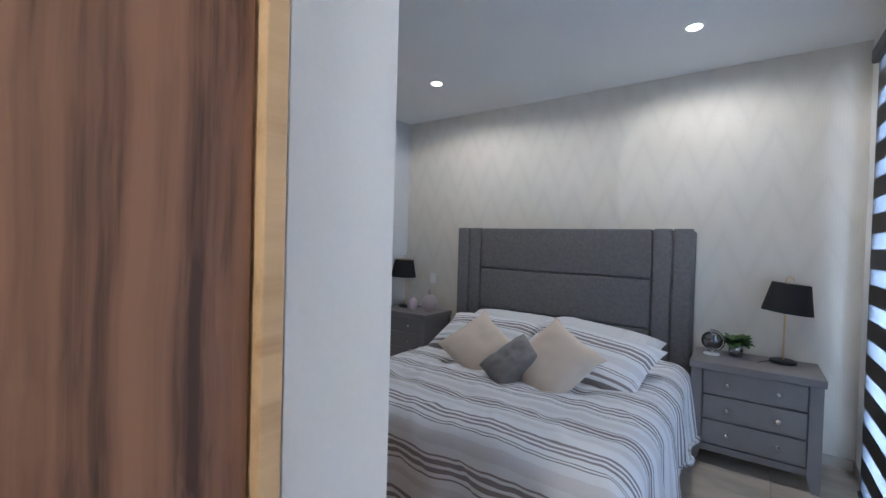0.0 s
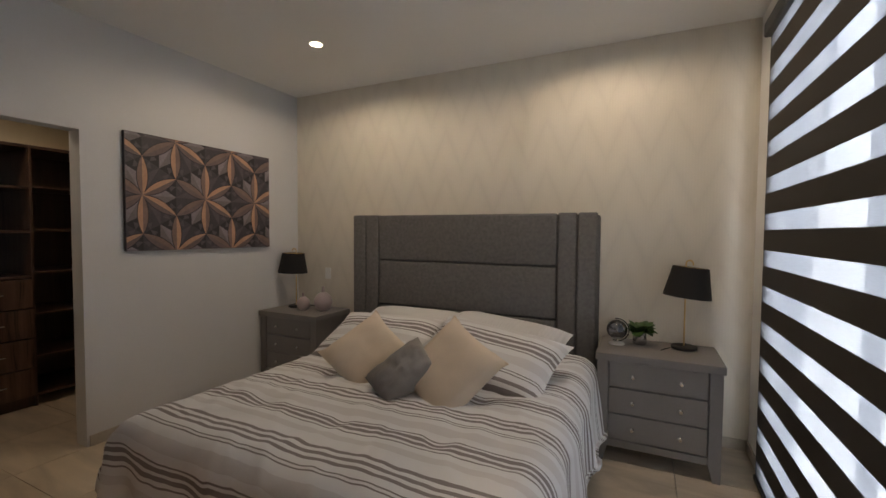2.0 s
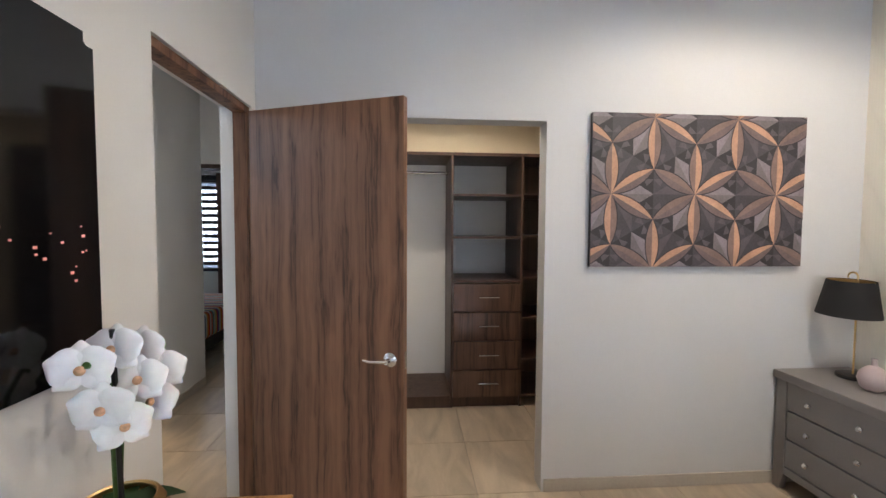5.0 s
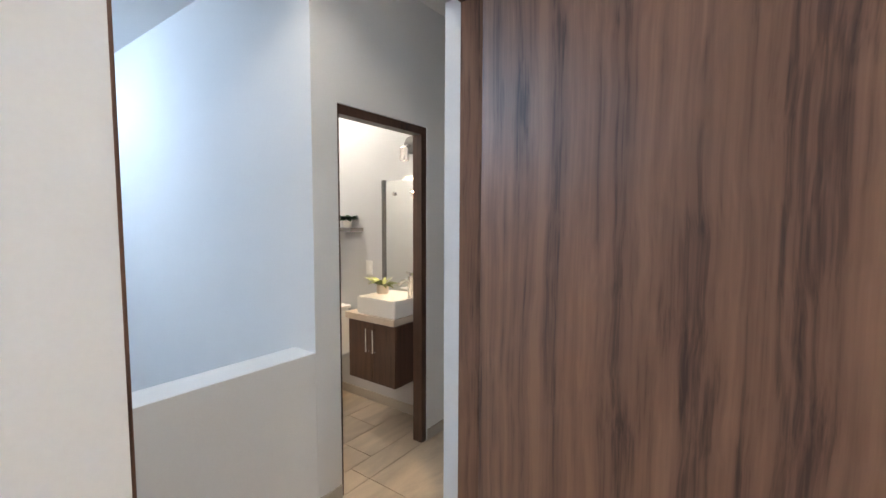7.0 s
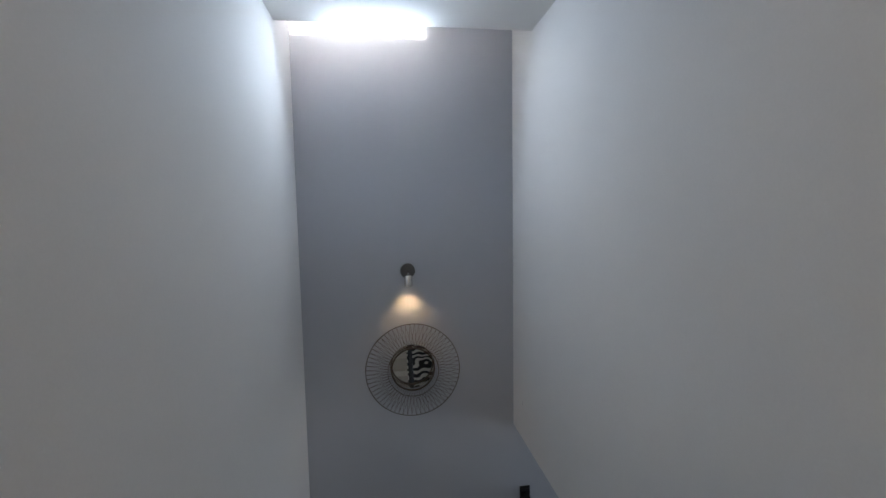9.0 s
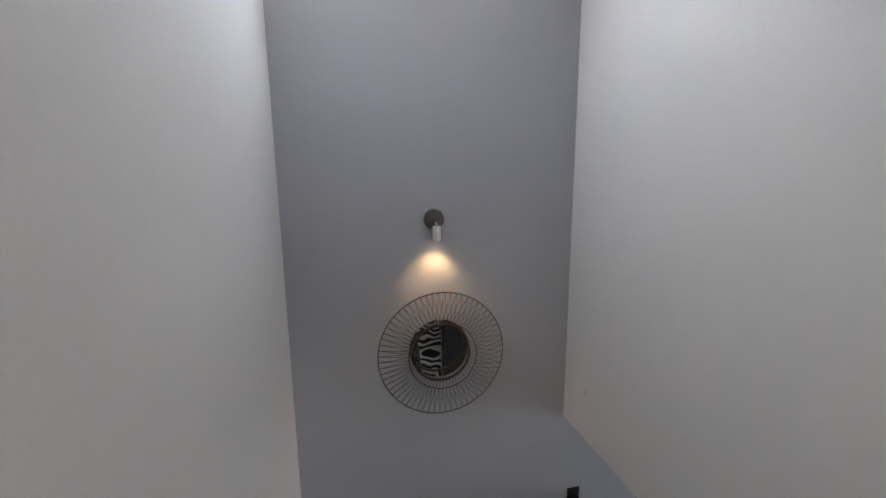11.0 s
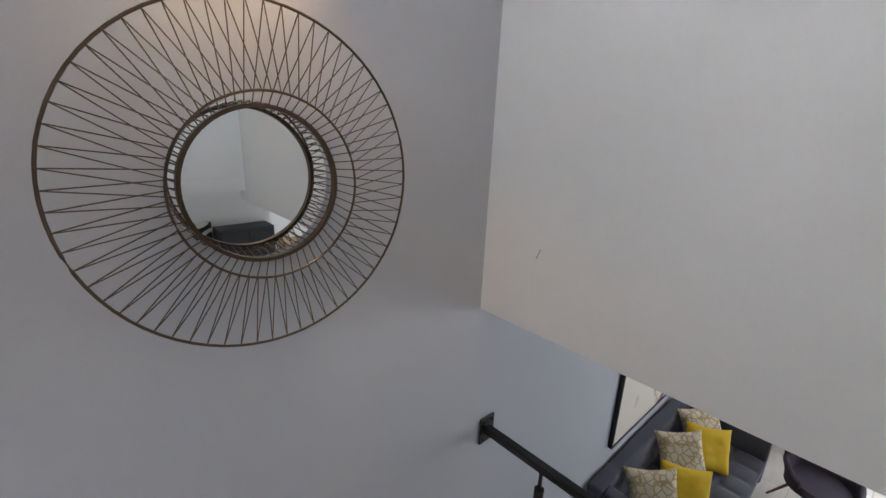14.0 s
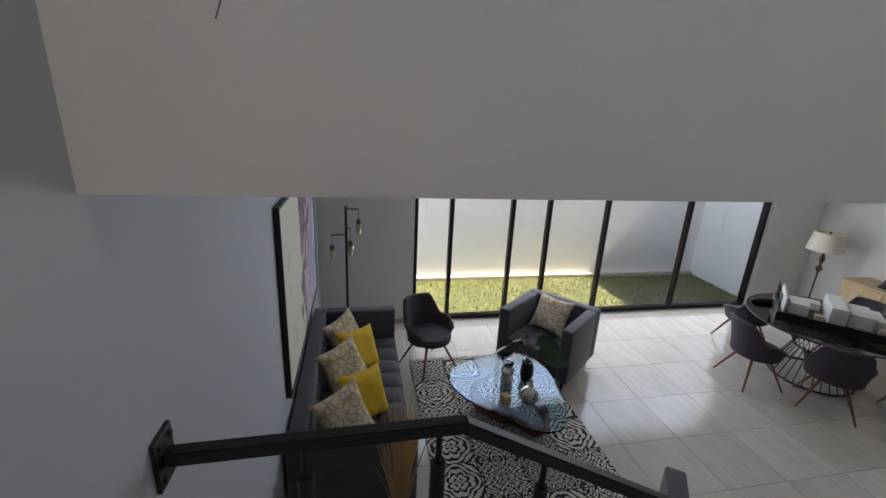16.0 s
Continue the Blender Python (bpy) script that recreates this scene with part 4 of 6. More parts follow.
door_frame("door_1", -2.617, -1.758, 1.515, 1.588, 2.167, 0.034, "walnut veneer lining of the bedroom doorway", near=0.013, recess=0.024)
door_frame("door_2", 0.386, 1.267, 1.396, 1.420, 2.167, 0.026, "pale wood frame of the ensuite doorway", material=OAK)
door_frame("door_3", -3.812, -3.068, 0.343, 0.418, 2.137, 0.05, "dark walnut frame of the bathroom doorway", near=0.010, material=DARK_WALNUT)
door_frame("door_4", 0.275, 1.357, -4.732, -4.564, 2.147, 0.04, "dark walnut frame of the guest room doorway", "y", material=DARK_WALNUT)


def build_leaf(m, label, handed=1, width=0.85):
    ob = thing("door", m, label, "door")
    part("leaf", box(0, -0.02, 0.012, width, 0.02, 2.13, 0.002), WALNUT, ob)
    for s in (-1, 1):
        rose = lathe([(0, 0), (0.033, 0), (0.033, 0.006), (0.024, 0.012), (0.012, 0.02), (0.011, 0.05), (0, 0.05)], 24)
        bmesh.ops.transform(rose, matrix=pose(width - 0.065, s * 0.02, 0.94, -s * 90, 0, 0), verts=rose.verts[:])
        h = part("rose", rose, CHROME, ob, "round chrome rose", True)
        lever = [(width - 0.065, s * 0.062, 0.94), (width - 0.10, s * 0.066, 0.937), (width - 0.15, s * 0.064, 0.932), (width - 0.185, s * 0.060, 0.936)]
        part("lever", tube(lever, 0.010, 10, r_end=0.006), CHROME, h, "chrome lever", True)
    part("latch", box(width - 0.002, -0.011, 0.90, width + 0.003, 0.011, 0.98), CHROME, ob)
    for z in (0.2, 1.1, 1.85):
        hg = lathe([(0, z), (0.007, z), (0.007, z + 0.09), (0, z + 0.09)], 10, centre=(-0.004, 0.024 * handed))
        part("hinge", hg, CHROME, ob)
    return ob


build_leaf(pose(-2.555, 1.622, 0, 0, 0, 67.2), "walnut veneer door standing open into the bedroom")
build_leaf(pose(0.378, 1.392, 0, 0, 0, -90), "walnut veneer ensuite door standing wide open", width=0.78)


# ---- closet ----
def build_closet():
    xf, xb = -3.86, -4.462
    ob = thing("closet_unit", pose(xf, 2.78, 0), "dark walnut closet unit with shelves and four drawers", "closet")
    D = xb - xf

    def brd(name, x0, y0, z0, x1, y1, z1):
        return part(name, box(x0, y0, z0, x1, y1, z1, 0.001), DARK_WALNUT, ob)

    for y in (0.0, 0.60, 1.19):
        brd("upright", D, y - 0.009, 0.0, 0, y + 0.009, 2.18)
    for y0, y1 in ((0.009, 0.591), (0.609, 1.181)):
        brd("top", D, y0, 2.155, -0.004, y1, 2.18)
    for z in (1.835, 1.475, 1.10):
        brd("shelf", D, 0.009, z - 0.018, -0.006, 0.591, z)
    for z in (1.85, 1.49, 1.13, 0.78, 0.42, 0.10):
        brd("shelf", D, 0.609, z - 0.018, -0.006, 1.181, z)
    brd("back_panel", D, 0.609, 0.1, D + 0.008, 1.181, 2.155)
    for z0, z1 in ((0.835, 1.075), (0.585, 0.83), (0.335, 0.58), (0.095, 0.33)):
        dr = part("drawer", box(-0.45, 0.012, z0, 0.016, 0.588, z1 - 0.003, 0.001), CLOSET_FRONT, ob)
        z = (z0 + z1) / 2 + 0.005
        part("handle", tube([(0.014, 0.23, z), (0.042, 0.23, z), (0.042, 0.40, z), (0.014, 0.40, z)], 0.005, 8), CHROME, dr, "slim chrome bar handle")
    part("back_panel", box(D, 0.009, 1.10, D + 0.006, 0.591, 2.155), WHITE, ob, "white back board")
    part("back_panel", box(D, -1.02, 0.10, D + 0.006, -0.009, 2.155), WHITE, ob, "white back board")
    brd("plinth", D, 0.009, 0.0, -0.02, 0.591, 0.09)
    # hanging bay
    brd("bay_floor", D, -1.02, 0.0, -0.004, -0.009, 0.10)
    brd("bay_top", D, -1.02, 2.155, -0.004, -0.009, 2.18)
    brd("bay_side", D, -1.038, 0.0, 0, -1.02, 2.18)
    part("rod", tube([(-0.28, -1.02, 2.04), (-0.28, -0.009, 2.04)], 0.013, 12), CHROME, ob, "chrome hanging rod", True)


CLOSET_FRONT = wood("closet_front_veneer", (0.030, 0.014, 0.010), (0.150, 0.080, 0.052), 1.0, 0.4, contrast=(0.36, 0.64))
build_closet()


# ---- ceiling lamps ----
def downlight(x, y, z=CEILING, power=21, cone=172):
    ob = thing("downlight", pose(x, y, z), "round recessed ceiling downlight, lit warm white", "downlight", "ceiling downlights")
    part("ring", lathe([(0.058, 0), (0.058, -0.004), (0.050, -0.006), (0.044, -0.003), (0.044, 0)], 32), PLATE, ob, "", True)
    part("lens", lathe([(0, -0.0025), (0.044, -0.0025)], 32), LAMPGLOW, ob)
    spot("downlight_beam", (x, y, z - 0.02), (x, y, 0), power, cone, 0.35, (1.0, 0.85, 0.66), 0.05)


downlight(-1.57, 4.23)
downlight(0.44, 4.33)
downlight(-3.35, 2.75, power=17, cone=150)
# hall, bathroom, ensuite: unseen downlights added as fill to brighten these rooms
downlight(-2.35, 0.95, power=6, cone=150)
downlight(-3.55, -0.75, power=15, cone=165)
downlight(0.60, 0.55, power=56, cone=160)


# ---- stairs ----
RISE, TREAD = 0.179, 0.21
STEP = mat("beige_step_tile", (0.48, 0.42, 0.34), 0.3, var=0.1, scale=3, grain=20)
STAIRS = tagged(new("stairs"), "beige tiled stairs turning on a landing", "stairs", kind="structure")
part("top_landing", box(-1.985, -0.1, -0.30, STAIR_L, 0.249, 0.0), STEP, STAIRS)
for k in range(10):
    z, y = -RISE * (k + 1), -0.10 - TREAD * k
    part("step", box(-1.985, y - TREAD - 0.02, z - 0.18, STAIR_L, y, z, 0.004), STEP, STAIRS)
part("landing", box(STAIR_R - 0.13, MIRRORY, -11 * RISE - 0.18, STAIR_L, -2.20, -11 * RISE, 0.004), STEP, STAIRS)
for k in range(6):
    z, y = -RISE * (12 + k), -2.20 + 0.25 * k
    part("step", box(STAIR_R - 0.13, y, z - 0.20, -2.05, y + 0.27, z, 0.004), STEP, STAIRS)

# black rails
def square_bar(p, q, w, h):
    """A flat bar from p to q, w wide and h high."""
    p, q = Vector(p), Vector(q)
    d = (q - p).normalized()
    side = d.cross(Vector((0, 0, 1))).normalized() * w / 2
    up = side.normalized().cross(d) * h / 2
    bm = bmesh.new()
    v = [bm.verts.new(c + sx * side + sz * up) for c in (p, q) for sx, sz in ((-1, -1), (1, -1), (1, 1), (-1, 1))]
    for f in ((3, 2, 1, 0), (4, 5, 6, 7), (0, 1, 5, 4), (1, 2, 6, 5), (2, 3, 7, 6), (3, 0, 4, 7)):
        bm.faces.new([v[i] for i in f])
    bmesh.ops.bevel(bm, geom=bm.edges[:], offset=min(w, h) * 0.12, segments=2, affect="EDGES")
    return bm


def build_railing():
    ob = thing("stair_railing", pose(-3.015, MIRRORY, 0), "black steel stair railing fixed to the wall", "railing")
    z0 = -1.238
    pl = box(-0.05, 0.0, z0 - 0.075, 0.05, 0.012, z0 + 0.075, 0.002)
    part("wall_plate", pl, BLACK, ob)
    for x, z in ((-0.03, 0.05), (0.03, 0.05), (-0.03, -0.05), (0.03, -0.05)):
        part("bolt", tube([(x, 0.011, z0 + z), (x, 0.02, z0 + z)], 0.008, 8), BLACK, ob)
    bend = 0.82
    part("handrail", square_bar((0, 0.01, z0), (0, bend, z0 + 0.012), 0.045, 0.042), BLACK, ob)
    part("handrail", square_bar((0, bend - 0.01, z0 + 0.013), (0, bend + 1.9, z0 - 0.55 * 1.9), 0.045, 0.042), BLACK, ob)
    for y in (0.355, 0.741, 1.095, 1.45, 1.80, 2.15, 2.50, 2.68):
        top = z0 - (0.0 if y < bend else 0.55 * (y - bend)) - 0.02
        part("baluster", box(-0.012, y - 0.012, max(top - 0.85, GROUND), 0.012, y + 0.012, top - 0.10), BLACK, ob)
        part("sleeve", tube([(0, y, top - 0.90), (0, y, top - 0.10)], 0.024, 12), BLACK, ob, "", True)
        part("pin", tube([(0, y, top - 0.11), (0, y, top + 0.01)], 0.010, 8), BLACK, ob)


build_railing()


def build_inner_railing():
    ob = thing("stair_railing", pose(-2.02, 0, 0), "black steel railing with slim balusters between the flights", "railing")
    a, b = Vector((0, 0.22, 0.62)), Vector((0, -2.10, 0.62 - 2.32 * RISE / TREAD * 0.92))
    part("handrail", tube([a + Vector((0, 0.0, -0.06)), a + Vector((0, -0.02, -0.01)), a + Vector((0, -0.07, 0)), a + Vector((0, -0.14, -0.06)), b], 0.022, 12), BLACK, ob, "", True)
    for k in range(16):
        s = 0.06 + 0.92 * k / 15
        p = a.lerp(b, s)
        part("baluster", tube([(0, p.y, p.z - 0.86), (0, p.y, p.z - 0.02)], 0.008, 6), BLACK, ob)


build_inner_railing()


# ---- wall lamp and round mirror over the stairs ----
def build_wall_spot(m, label, power, target, cone=100):
    ob = thing("wall_spotlight", m, label, "wall lamp")
    disc = lathe([(0, 0), (0.068, 0), (0.068, 0.008), (0.062, 0.020), (0.03, 0.026), (0, 0.026)], 36)
    bmesh.ops.transform(disc, matrix=pose(0, 0, 0, -90, 0, 0), verts=disc.verts[:])
    part("rose", disc, GUNMETAL, ob, "round dark metal rose", True)
    part("arm", tube([(0, 0.02, -0.01), (0, 0.06, -0.012), (0, 0.085, -0.03)], 0.011, 10), CHROME, ob, "", True)
    part("barrel", lathe([(0, -0.03), (0.030, -0.03), (0.034, -0.036), (0.034, -0.085), (0.0355, -0.088), (0.0355, -0.125), (0.030, -0.125), (0.029, -0.112), (0, -0.112)], 28, centre=(0, 0.085)), CHROME, ob, "brushed steel barrel", True)
    part("lens", lathe([(0, -0.116), (0.027, -0.116)], 24, centre=(0, 0.085)), SPOTGLOW, ob)
    eye = m @ Vector((0, 0.088, -0.155))
    spot("spot_beam", eye, m @ Vector(target), power, cone, 0.75, (1.0, 0.69, 0.36), 0.03)


GUNMETAL = mat("gunmetal", (0.16, 0.155, 0.15), 0.35, 0.9, var=0.08)
build_wall_spot(pose(-1.923, MIRRORY, 1.0), "steel wall spotlight shining down on the mirror wall", 2.3, (0, 0.06, -1.0), 112)


def build_mirror():
    ob = thing("wall_mirror", pose(-1.945, MIRRORY, 0.118), "round mirror in a bronze wire sunburst frame", "mirror")
    R, r = 0.42, 0.185

    def ring(rad, y, t, cx=0.0, cz=0.0):
        return tube([(cx + rad * math.cos(a), y, cz + rad * math.sin(a)) for a in np.linspace(0, 2 * math.pi, 72, endpoint=False)], t, 8, closed=True)

    gl = lathe([(0, 0.0), (r + 0.02, 0.0), (r + 0.02, 0.012), (0, 0.012)], 64)
    bmesh.ops.transform(gl, matrix=pose(0, 0.010, 0, -90, 0, 0), verts=gl.verts[:])
    part("glass", gl, MIRROR, ob, "round mirror glass")
    rim = lathe([(r + 0.002, 0.0), (r + 0.012, 0.0), (r + 0.012, 0.018), (r + 0.002, 0.018), (r + 0.002, 0.0)], 64)
    bmesh.ops.transform(rim, matrix=pose(0, 0.085, 0, -90, 0, 0), verts=rim.verts[:])
    part("rim", rim, BRONZE, ob, "dark bronze rim", True)
    part("outer_ring", ring(R, 0.115, 0.0036), BRONZE, ob, "", True)
    part("inner_ring", ring(r + 0.040, 0.15, 0.0032), BRONZE, ob, "", True)
    n = 64
    for k in range(n):
        a0, a1 = 2 * math.pi * k / n, 2 * math.pi * (k + 0.5) / n
        p = (R * math.cos(a1), 0.115, R * math.sin(a1))
        part("wire", tube([((r + 0.012) * math.cos(a1 - 0.12), 0.092, (r + 0.012) * math.sin(a1 - 0.12)), p], 0.0015, 5), BRONZE, ob)
        part("strut", tube([((r + 0.018) * math.cos(a0), 0.012, (r + 0.018) * math.sin(a0)), ((r + 0.008) * math.cos(a0), 0.088, (r + 0.008) * math.sin(a0))], 0.0022, 5), BRONZE, ob)
        part("wire", tube([((r + 0.040) * math.cos(a1 + 0.10), 0.15, (r + 0.040) * math.sin(a1 + 0.10)), p], 0.0015, 5), BRONZE, ob)


build_mirror()
SCUFF = mat("scuff_grey", (0.20, 0.19, 0.19), 0.7, var=0.3, scale=60)
SCR = thing("scuff_mark", pose(STAIR_R, -2.62, -0.19), "short grey scuff on the white wall", "mark")
part("streak", box(0.0, -0.003, -0.022, 0.001, 0.0, 0.022), SCUFF, SCR).rotation_euler = (radians(-20), 0, 0)

# ---- skylight ----
SKYL = tagged(new("window_2"), "frosted skylight over the stairs", "skylight", kind="structure")
fr = box(-2.12, MIRRORY, CEILING + 0.70, STAIR_L, -2.389, CEILING + 0.73)
part("pane", fr, glass("frosted_glass", (0.95, 0.98, 1.0), 0.5), SKYL).visible_shadow = False

# ---- bathroom ----
def build_vanity():
    ob = thing("vanity", pose(-4.05, 0.08, 0), "wall-hung walnut vanity with two doors", "vanity")
    y0, y1, D = -0.24, 0.215, 0.40
    part("carcass", box(0.002, y0, 0.39, D, y1, 0.815), DARK_WALNUT, ob)
    for a, b, h in ((y0 + 0.004, -0.005, -0.035), (-0.001, y1 - 0.002, 0.03)):
        dr = part("door", box(D, a, 0.39, D + 0.018, b, 0.812, 0.001), VAN_FRONT, ob)
        part("handle", tube([(D + 0.017, h, 0.61), (D + 0.045, h, 0.61), (D + 0.045, h, 0.77), (D + 0.017, h, 0.77)], 0.006, 8), CHROME, dr, "chrome bar handle", True)
    top = thing("worktop", pose(-4.05, 0.08, 0.82), "beige stone vanity top", "worktop")
    part("slab", box(0.002, y0 - 0.02, 0, D + 0.035, y1 + 0.003, 0.045, 0.003), STONE, top)
    ba = thing("basin", pose(-3.82, 0.17, 0.867), "rectangular white ceramic vessel basin", "basin")
    bm = box(-0.17, -0.24, 0, 0.19, 0.125, 0.12)
    top = max(bm.faces, key=lambda f: f.calc_center_median().z)
    bmesh.ops.inset_region(bm, faces=[top], thickness=0.016)
    hollow = bmesh.ops.extrude_discrete_faces(bm, faces=[top])["faces"][0]
    for v in hollow.verts:
        v.co = Vector((0.01 + (v.co.x - 0.01) * 0.86, -0.06 + (v.co.y + 0.06) * 0.86, 0.035))
    bmesh.ops.bevel(bm, geom=bm.edges[:], offset=0.006, segments=2, affect="EDGES")
    part("bowl", bm, CERAMIC, ba)
    fa = thing("faucet", pose(-3.98, 0.13, 0.867), "tall chrome basin faucet on the vanity", "faucet")
    part("body", tube([(0, 0, 0), (0, 0, 0.24)], 0.02, 16), CHROME, fa, "", True)
    part("spout", tube([(0, 0, 0.20), (0.07, 0, 0.215), (0.12, 0, 0.195)], 0.013, 12), CHROME, fa, "", True)
    part("lever", tube([(0, 0, 0.24), (0.0, 0, 0.26), (0.05, 0.01, 0.275)], 0.009, 10), CHROME, fa, "", True)


VAN_FRONT = wood("vanity_veneer", (0.025, 0.012, 0.008), (0.12, 0.06, 0.038), 1.1, 0.38)
build_vanity()
pot_plant("potted_plant", -3.80, 0.02, 0.99, 0.045, 0.07, STONE, "pale succulent in a stone pot on the basin", 34, 0.13, 0.028, mat("pale_leaf", (0.30, 0.33, 0.12), 0.5, var=0.3, scale=25), 9, 0.8)
BM = thing("bathroom_mirror", pose(-4.05, 0.03, 1.37), "frameless bathroom mirror with a shower's reflection built on", "mirror")
part("glass", box(0.012, -0.20, -0.46, 0.020, 0.20, 0.46, 0.002), MIRROR, BM)
# this strip and the two discs model a shower's reflection as solid parts
part("edge", box(0.002, -0.228, -0.47, 0.034, -0.201, 0.47, 0.004), GUNMETAL, BM, "dark steel strip in place of a reflected shower profile")
for y in (-0.10, 0.09):
    clip = lathe([(0, 0.0), (0.016, 0.0), (0.016, 0.012), (0.010, 0.018), (0, 0.018)], 18)
    bmesh.ops.transform(clip, matrix=pose(0.0205, y, 0.36, 0, 90, 0), verts=clip.verts[:])
    part("clip", clip, CHROME, BM, "round chrome disc in place of a reflected shower clamp", True)
part("backing", box(0.001, -0.19, -0.45, 0.011, 0.19, 0.45), PLATE, BM)
build_wall_spot(pose(-4.05, 0.09, 2.09, 0, 0, -90), "steel wall spotlight over the bathroom mirror", 9, (0, 0.12, -1.2))
switch_plate(-4.05, -0.37, 1.13, 90)
SHF = thing("wall_shelf", pose(-4.05, -0.64, 1.43), "small floating grey wood shelf", "shelf")
part("board", box(0.001, -0.2, 0, 0.14, 0.2, 0.03, 0.002), GREYWOOD, SHF)
pot_plant("potted_plant", -3.98, -0.56, 1.461, 0.038, 0.075, CERAMIC, "bushy green plant on the bathroom shelf", 34, 0.10, 0.045, DARK_GREEN, 14, 0.7)


def build_toilet():
    ob = thing("toilet", pose(-4.05, -0.80, 0), "white ceramic toilet with a tank", "toilet")
    part("tank", box(0.01, -0.19, 0.36, 0.20, 0.19, 0.76, 0.025, seg=3), CERAMIC, ob)
    part("lid", box(0.0, -0.2, 0.76, 0.215, 0.2, 0.79, 0.01), CERAMIC, ob)
    b = lathe([(0, 0), (0.13, 0), (0.11, 0.1), (0.12, 0.22), (0.19, 0.36), (0.20, 0.40), (0.15, 0.40), (0.12, 0.3), (0, 0.25)], 28)
    bmesh.ops.transform(b, matrix=pose(0.40, 0, 0) @ Matrix.Diagonal((1.25, 0.95, 1, 1)), verts=b.verts[:])
    part("bowl", b, CERAMIC, ob, "", True)
    s = lathe([(0, 0.425), (0.19, 0.425), (0.20, 0.415), (0.19, 0.402), (0, 0.402)], 28)
    bmesh.ops.transform(s, matrix=pose(0.40, 0, 0) @ Matrix.Diagonal((1.25, 0.97, 1, 1)), verts=s.verts[:])
    part("seat", s, CERAMIC, ob, "", True)


build_toilet()

# ---- guest room ----
build_window("window_3", -7.57, -1.56, -0.50, 0.93, 2.21, [-1.03], "black-framed guest room window")
build_blind("zebra_blind", -7.455, -1.64, -0.56, 0.85, 2.29, 0.111, 0.02, 0.053, "zebra roller blind with white and dark bands")


def build_guest_bed():
    ob = thing("guest_bed", pose(-6.15, -0.45, 0), "single bed with a bright multicoloured striped cover", "bed")
    part("base", box(-0.95, -0.5, 0.10, 0.95, 0.5, 0.32, 0.02), BLACK, ob)
    for x in (-0.85, 0.85):
        for y in (-0.42, 0.42):
            part("leg", box(x - 0.03, y - 0.03, 0, x + 0.03, y + 0.03, 0.10), BLACK, ob)
    part("mattress", box(-0.95, -0.5, 0.32, 0.95, 0.5, 0.50, 0.05, seg=3), CERAMIC_CLOTH, ob, "", True)
    part("cover", box(-0.75, -0.53, 0.24, 0.985, 0.53, 0.55, 0.06, seg=3), RAINBOW, ob, "cover with red, orange, white and blue stripes", True)


def rainbow():
    m = mat("multicolour_stripes", (1, 1, 1), 0.9, var=0.05, grain=200)
    n, l = m.node_tree.nodes, m.node_tree.links
    tc, sep, f, cr = n.new("ShaderNodeTexCoord"), n.new("ShaderNodeSeparateXYZ"), n.new("ShaderNodeMath"), n.new("ShaderNodeValToRGB")
    l.new(tc.outputs["Object"], sep.inputs[0])
    mul = n.new("ShaderNodeMath")
    mul.operation, mul.inputs[1].default_value = "MULTIPLY", 2.9
    l.new(sep.outputs["X"], mul.inputs[0])
    f.operation = "FRACT"
    l.new(mul.outputs[0], f.inputs[0])
    l.new(f.outputs[0], cr.inputs[0])
    cr.color_ramp.interpolation = "CONSTANT"
    cols = [(0.7, 0.68, 0.62), (0.62, 0.06, 0.04), (0.75, 0.30, 0.05), (0.7, 0.68, 0.62), (0.10, 0.16, 0.35), (0.45, 0.05, 0.12), (0.8, 0.6, 0.2), (0.7, 0.68, 0.62), (0.12, 0.30, 0.30), (0.66, 0.10, 0.06)]
    e = cr.color_ramp.elements
    e[0].color, e[1].position, e[1].color = (*cols[0], 1), 0.1, (*cols[1], 1)
    for k, c in enumerate(cols[2:]):
        e.new(0.2 + 0.1 * k).color = (*c, 1)
    l.new(cr.outputs[0], n["Principled BSDF"].inputs["Base Color"])
    return m


# added to give a brown and dark band through the guest doorway
def build_wardrobe():
    ob = thing("wardrobe", pose(-7.488, -0.50, 0), "tall dark walnut wardrobe with plain doors, added for a dark band", "wardrobe")
    part("body", box(0.0, 0.0, 0.0, 0.50, 1.90, 2.36, 0.002), DARK_WALNUT, ob)
    for k in range(4):
        dr = part("door", box(0.50, 0.004 + 0.475 * k, 0.06, 0.519, 0.471 + 0.475 * k, 2.35, 0.002), DARK_WALNUT if k % 2 else CLOSET_FRONT, ob)
        y = 0.44 + 0.475 * k if k % 2 == 0 else 0.035 + 0.475 * k
        part("handle", tube([(0.518, y, 1.0), (0.545, y, 1.0), (0.545, y, 1.2), (0.518, y, 1.2)], 0.005, 8), CHROME, dr)


RAINBOW = rainbow()
build_guest_bed()
build_wardrobe()


# ---- baseboards of the upper floor ----
SKIRT = mat("stone_skirting", (0.46, 0.41, 0.35), 0.35, var=0.08, scale=5)
def skirting(x0, y0, x1, y1, z=0.0):
    tagged(link("baseboard", box(x0, y0, z, x1, y1, z + 0.075, 0.002), SKIRT), "beige tile baseboard along the wall", "baseboard", kind="structure")


skirting(-4.56, HALLY, -3.82, HALLY + 0.01)
skirting(-3.06, HALLY, -1.99, HALLY + 0.01)
skirting(WEST, 3.21, WEST + 0.01, NORTH)
skirting(WEST, NORTH - 0.01, EAST, NORTH)
skirting(EAST - 0.01, DOORY + 0.01, EAST, NORTH - 0.01)
skirting(-1.77, DOORY, 0.37, DOORY + 0.01)
skirting(-4.05, -2.19, -4.04, 0.25)
skirting(-6.5, 1.44, -4.63, 1.45)


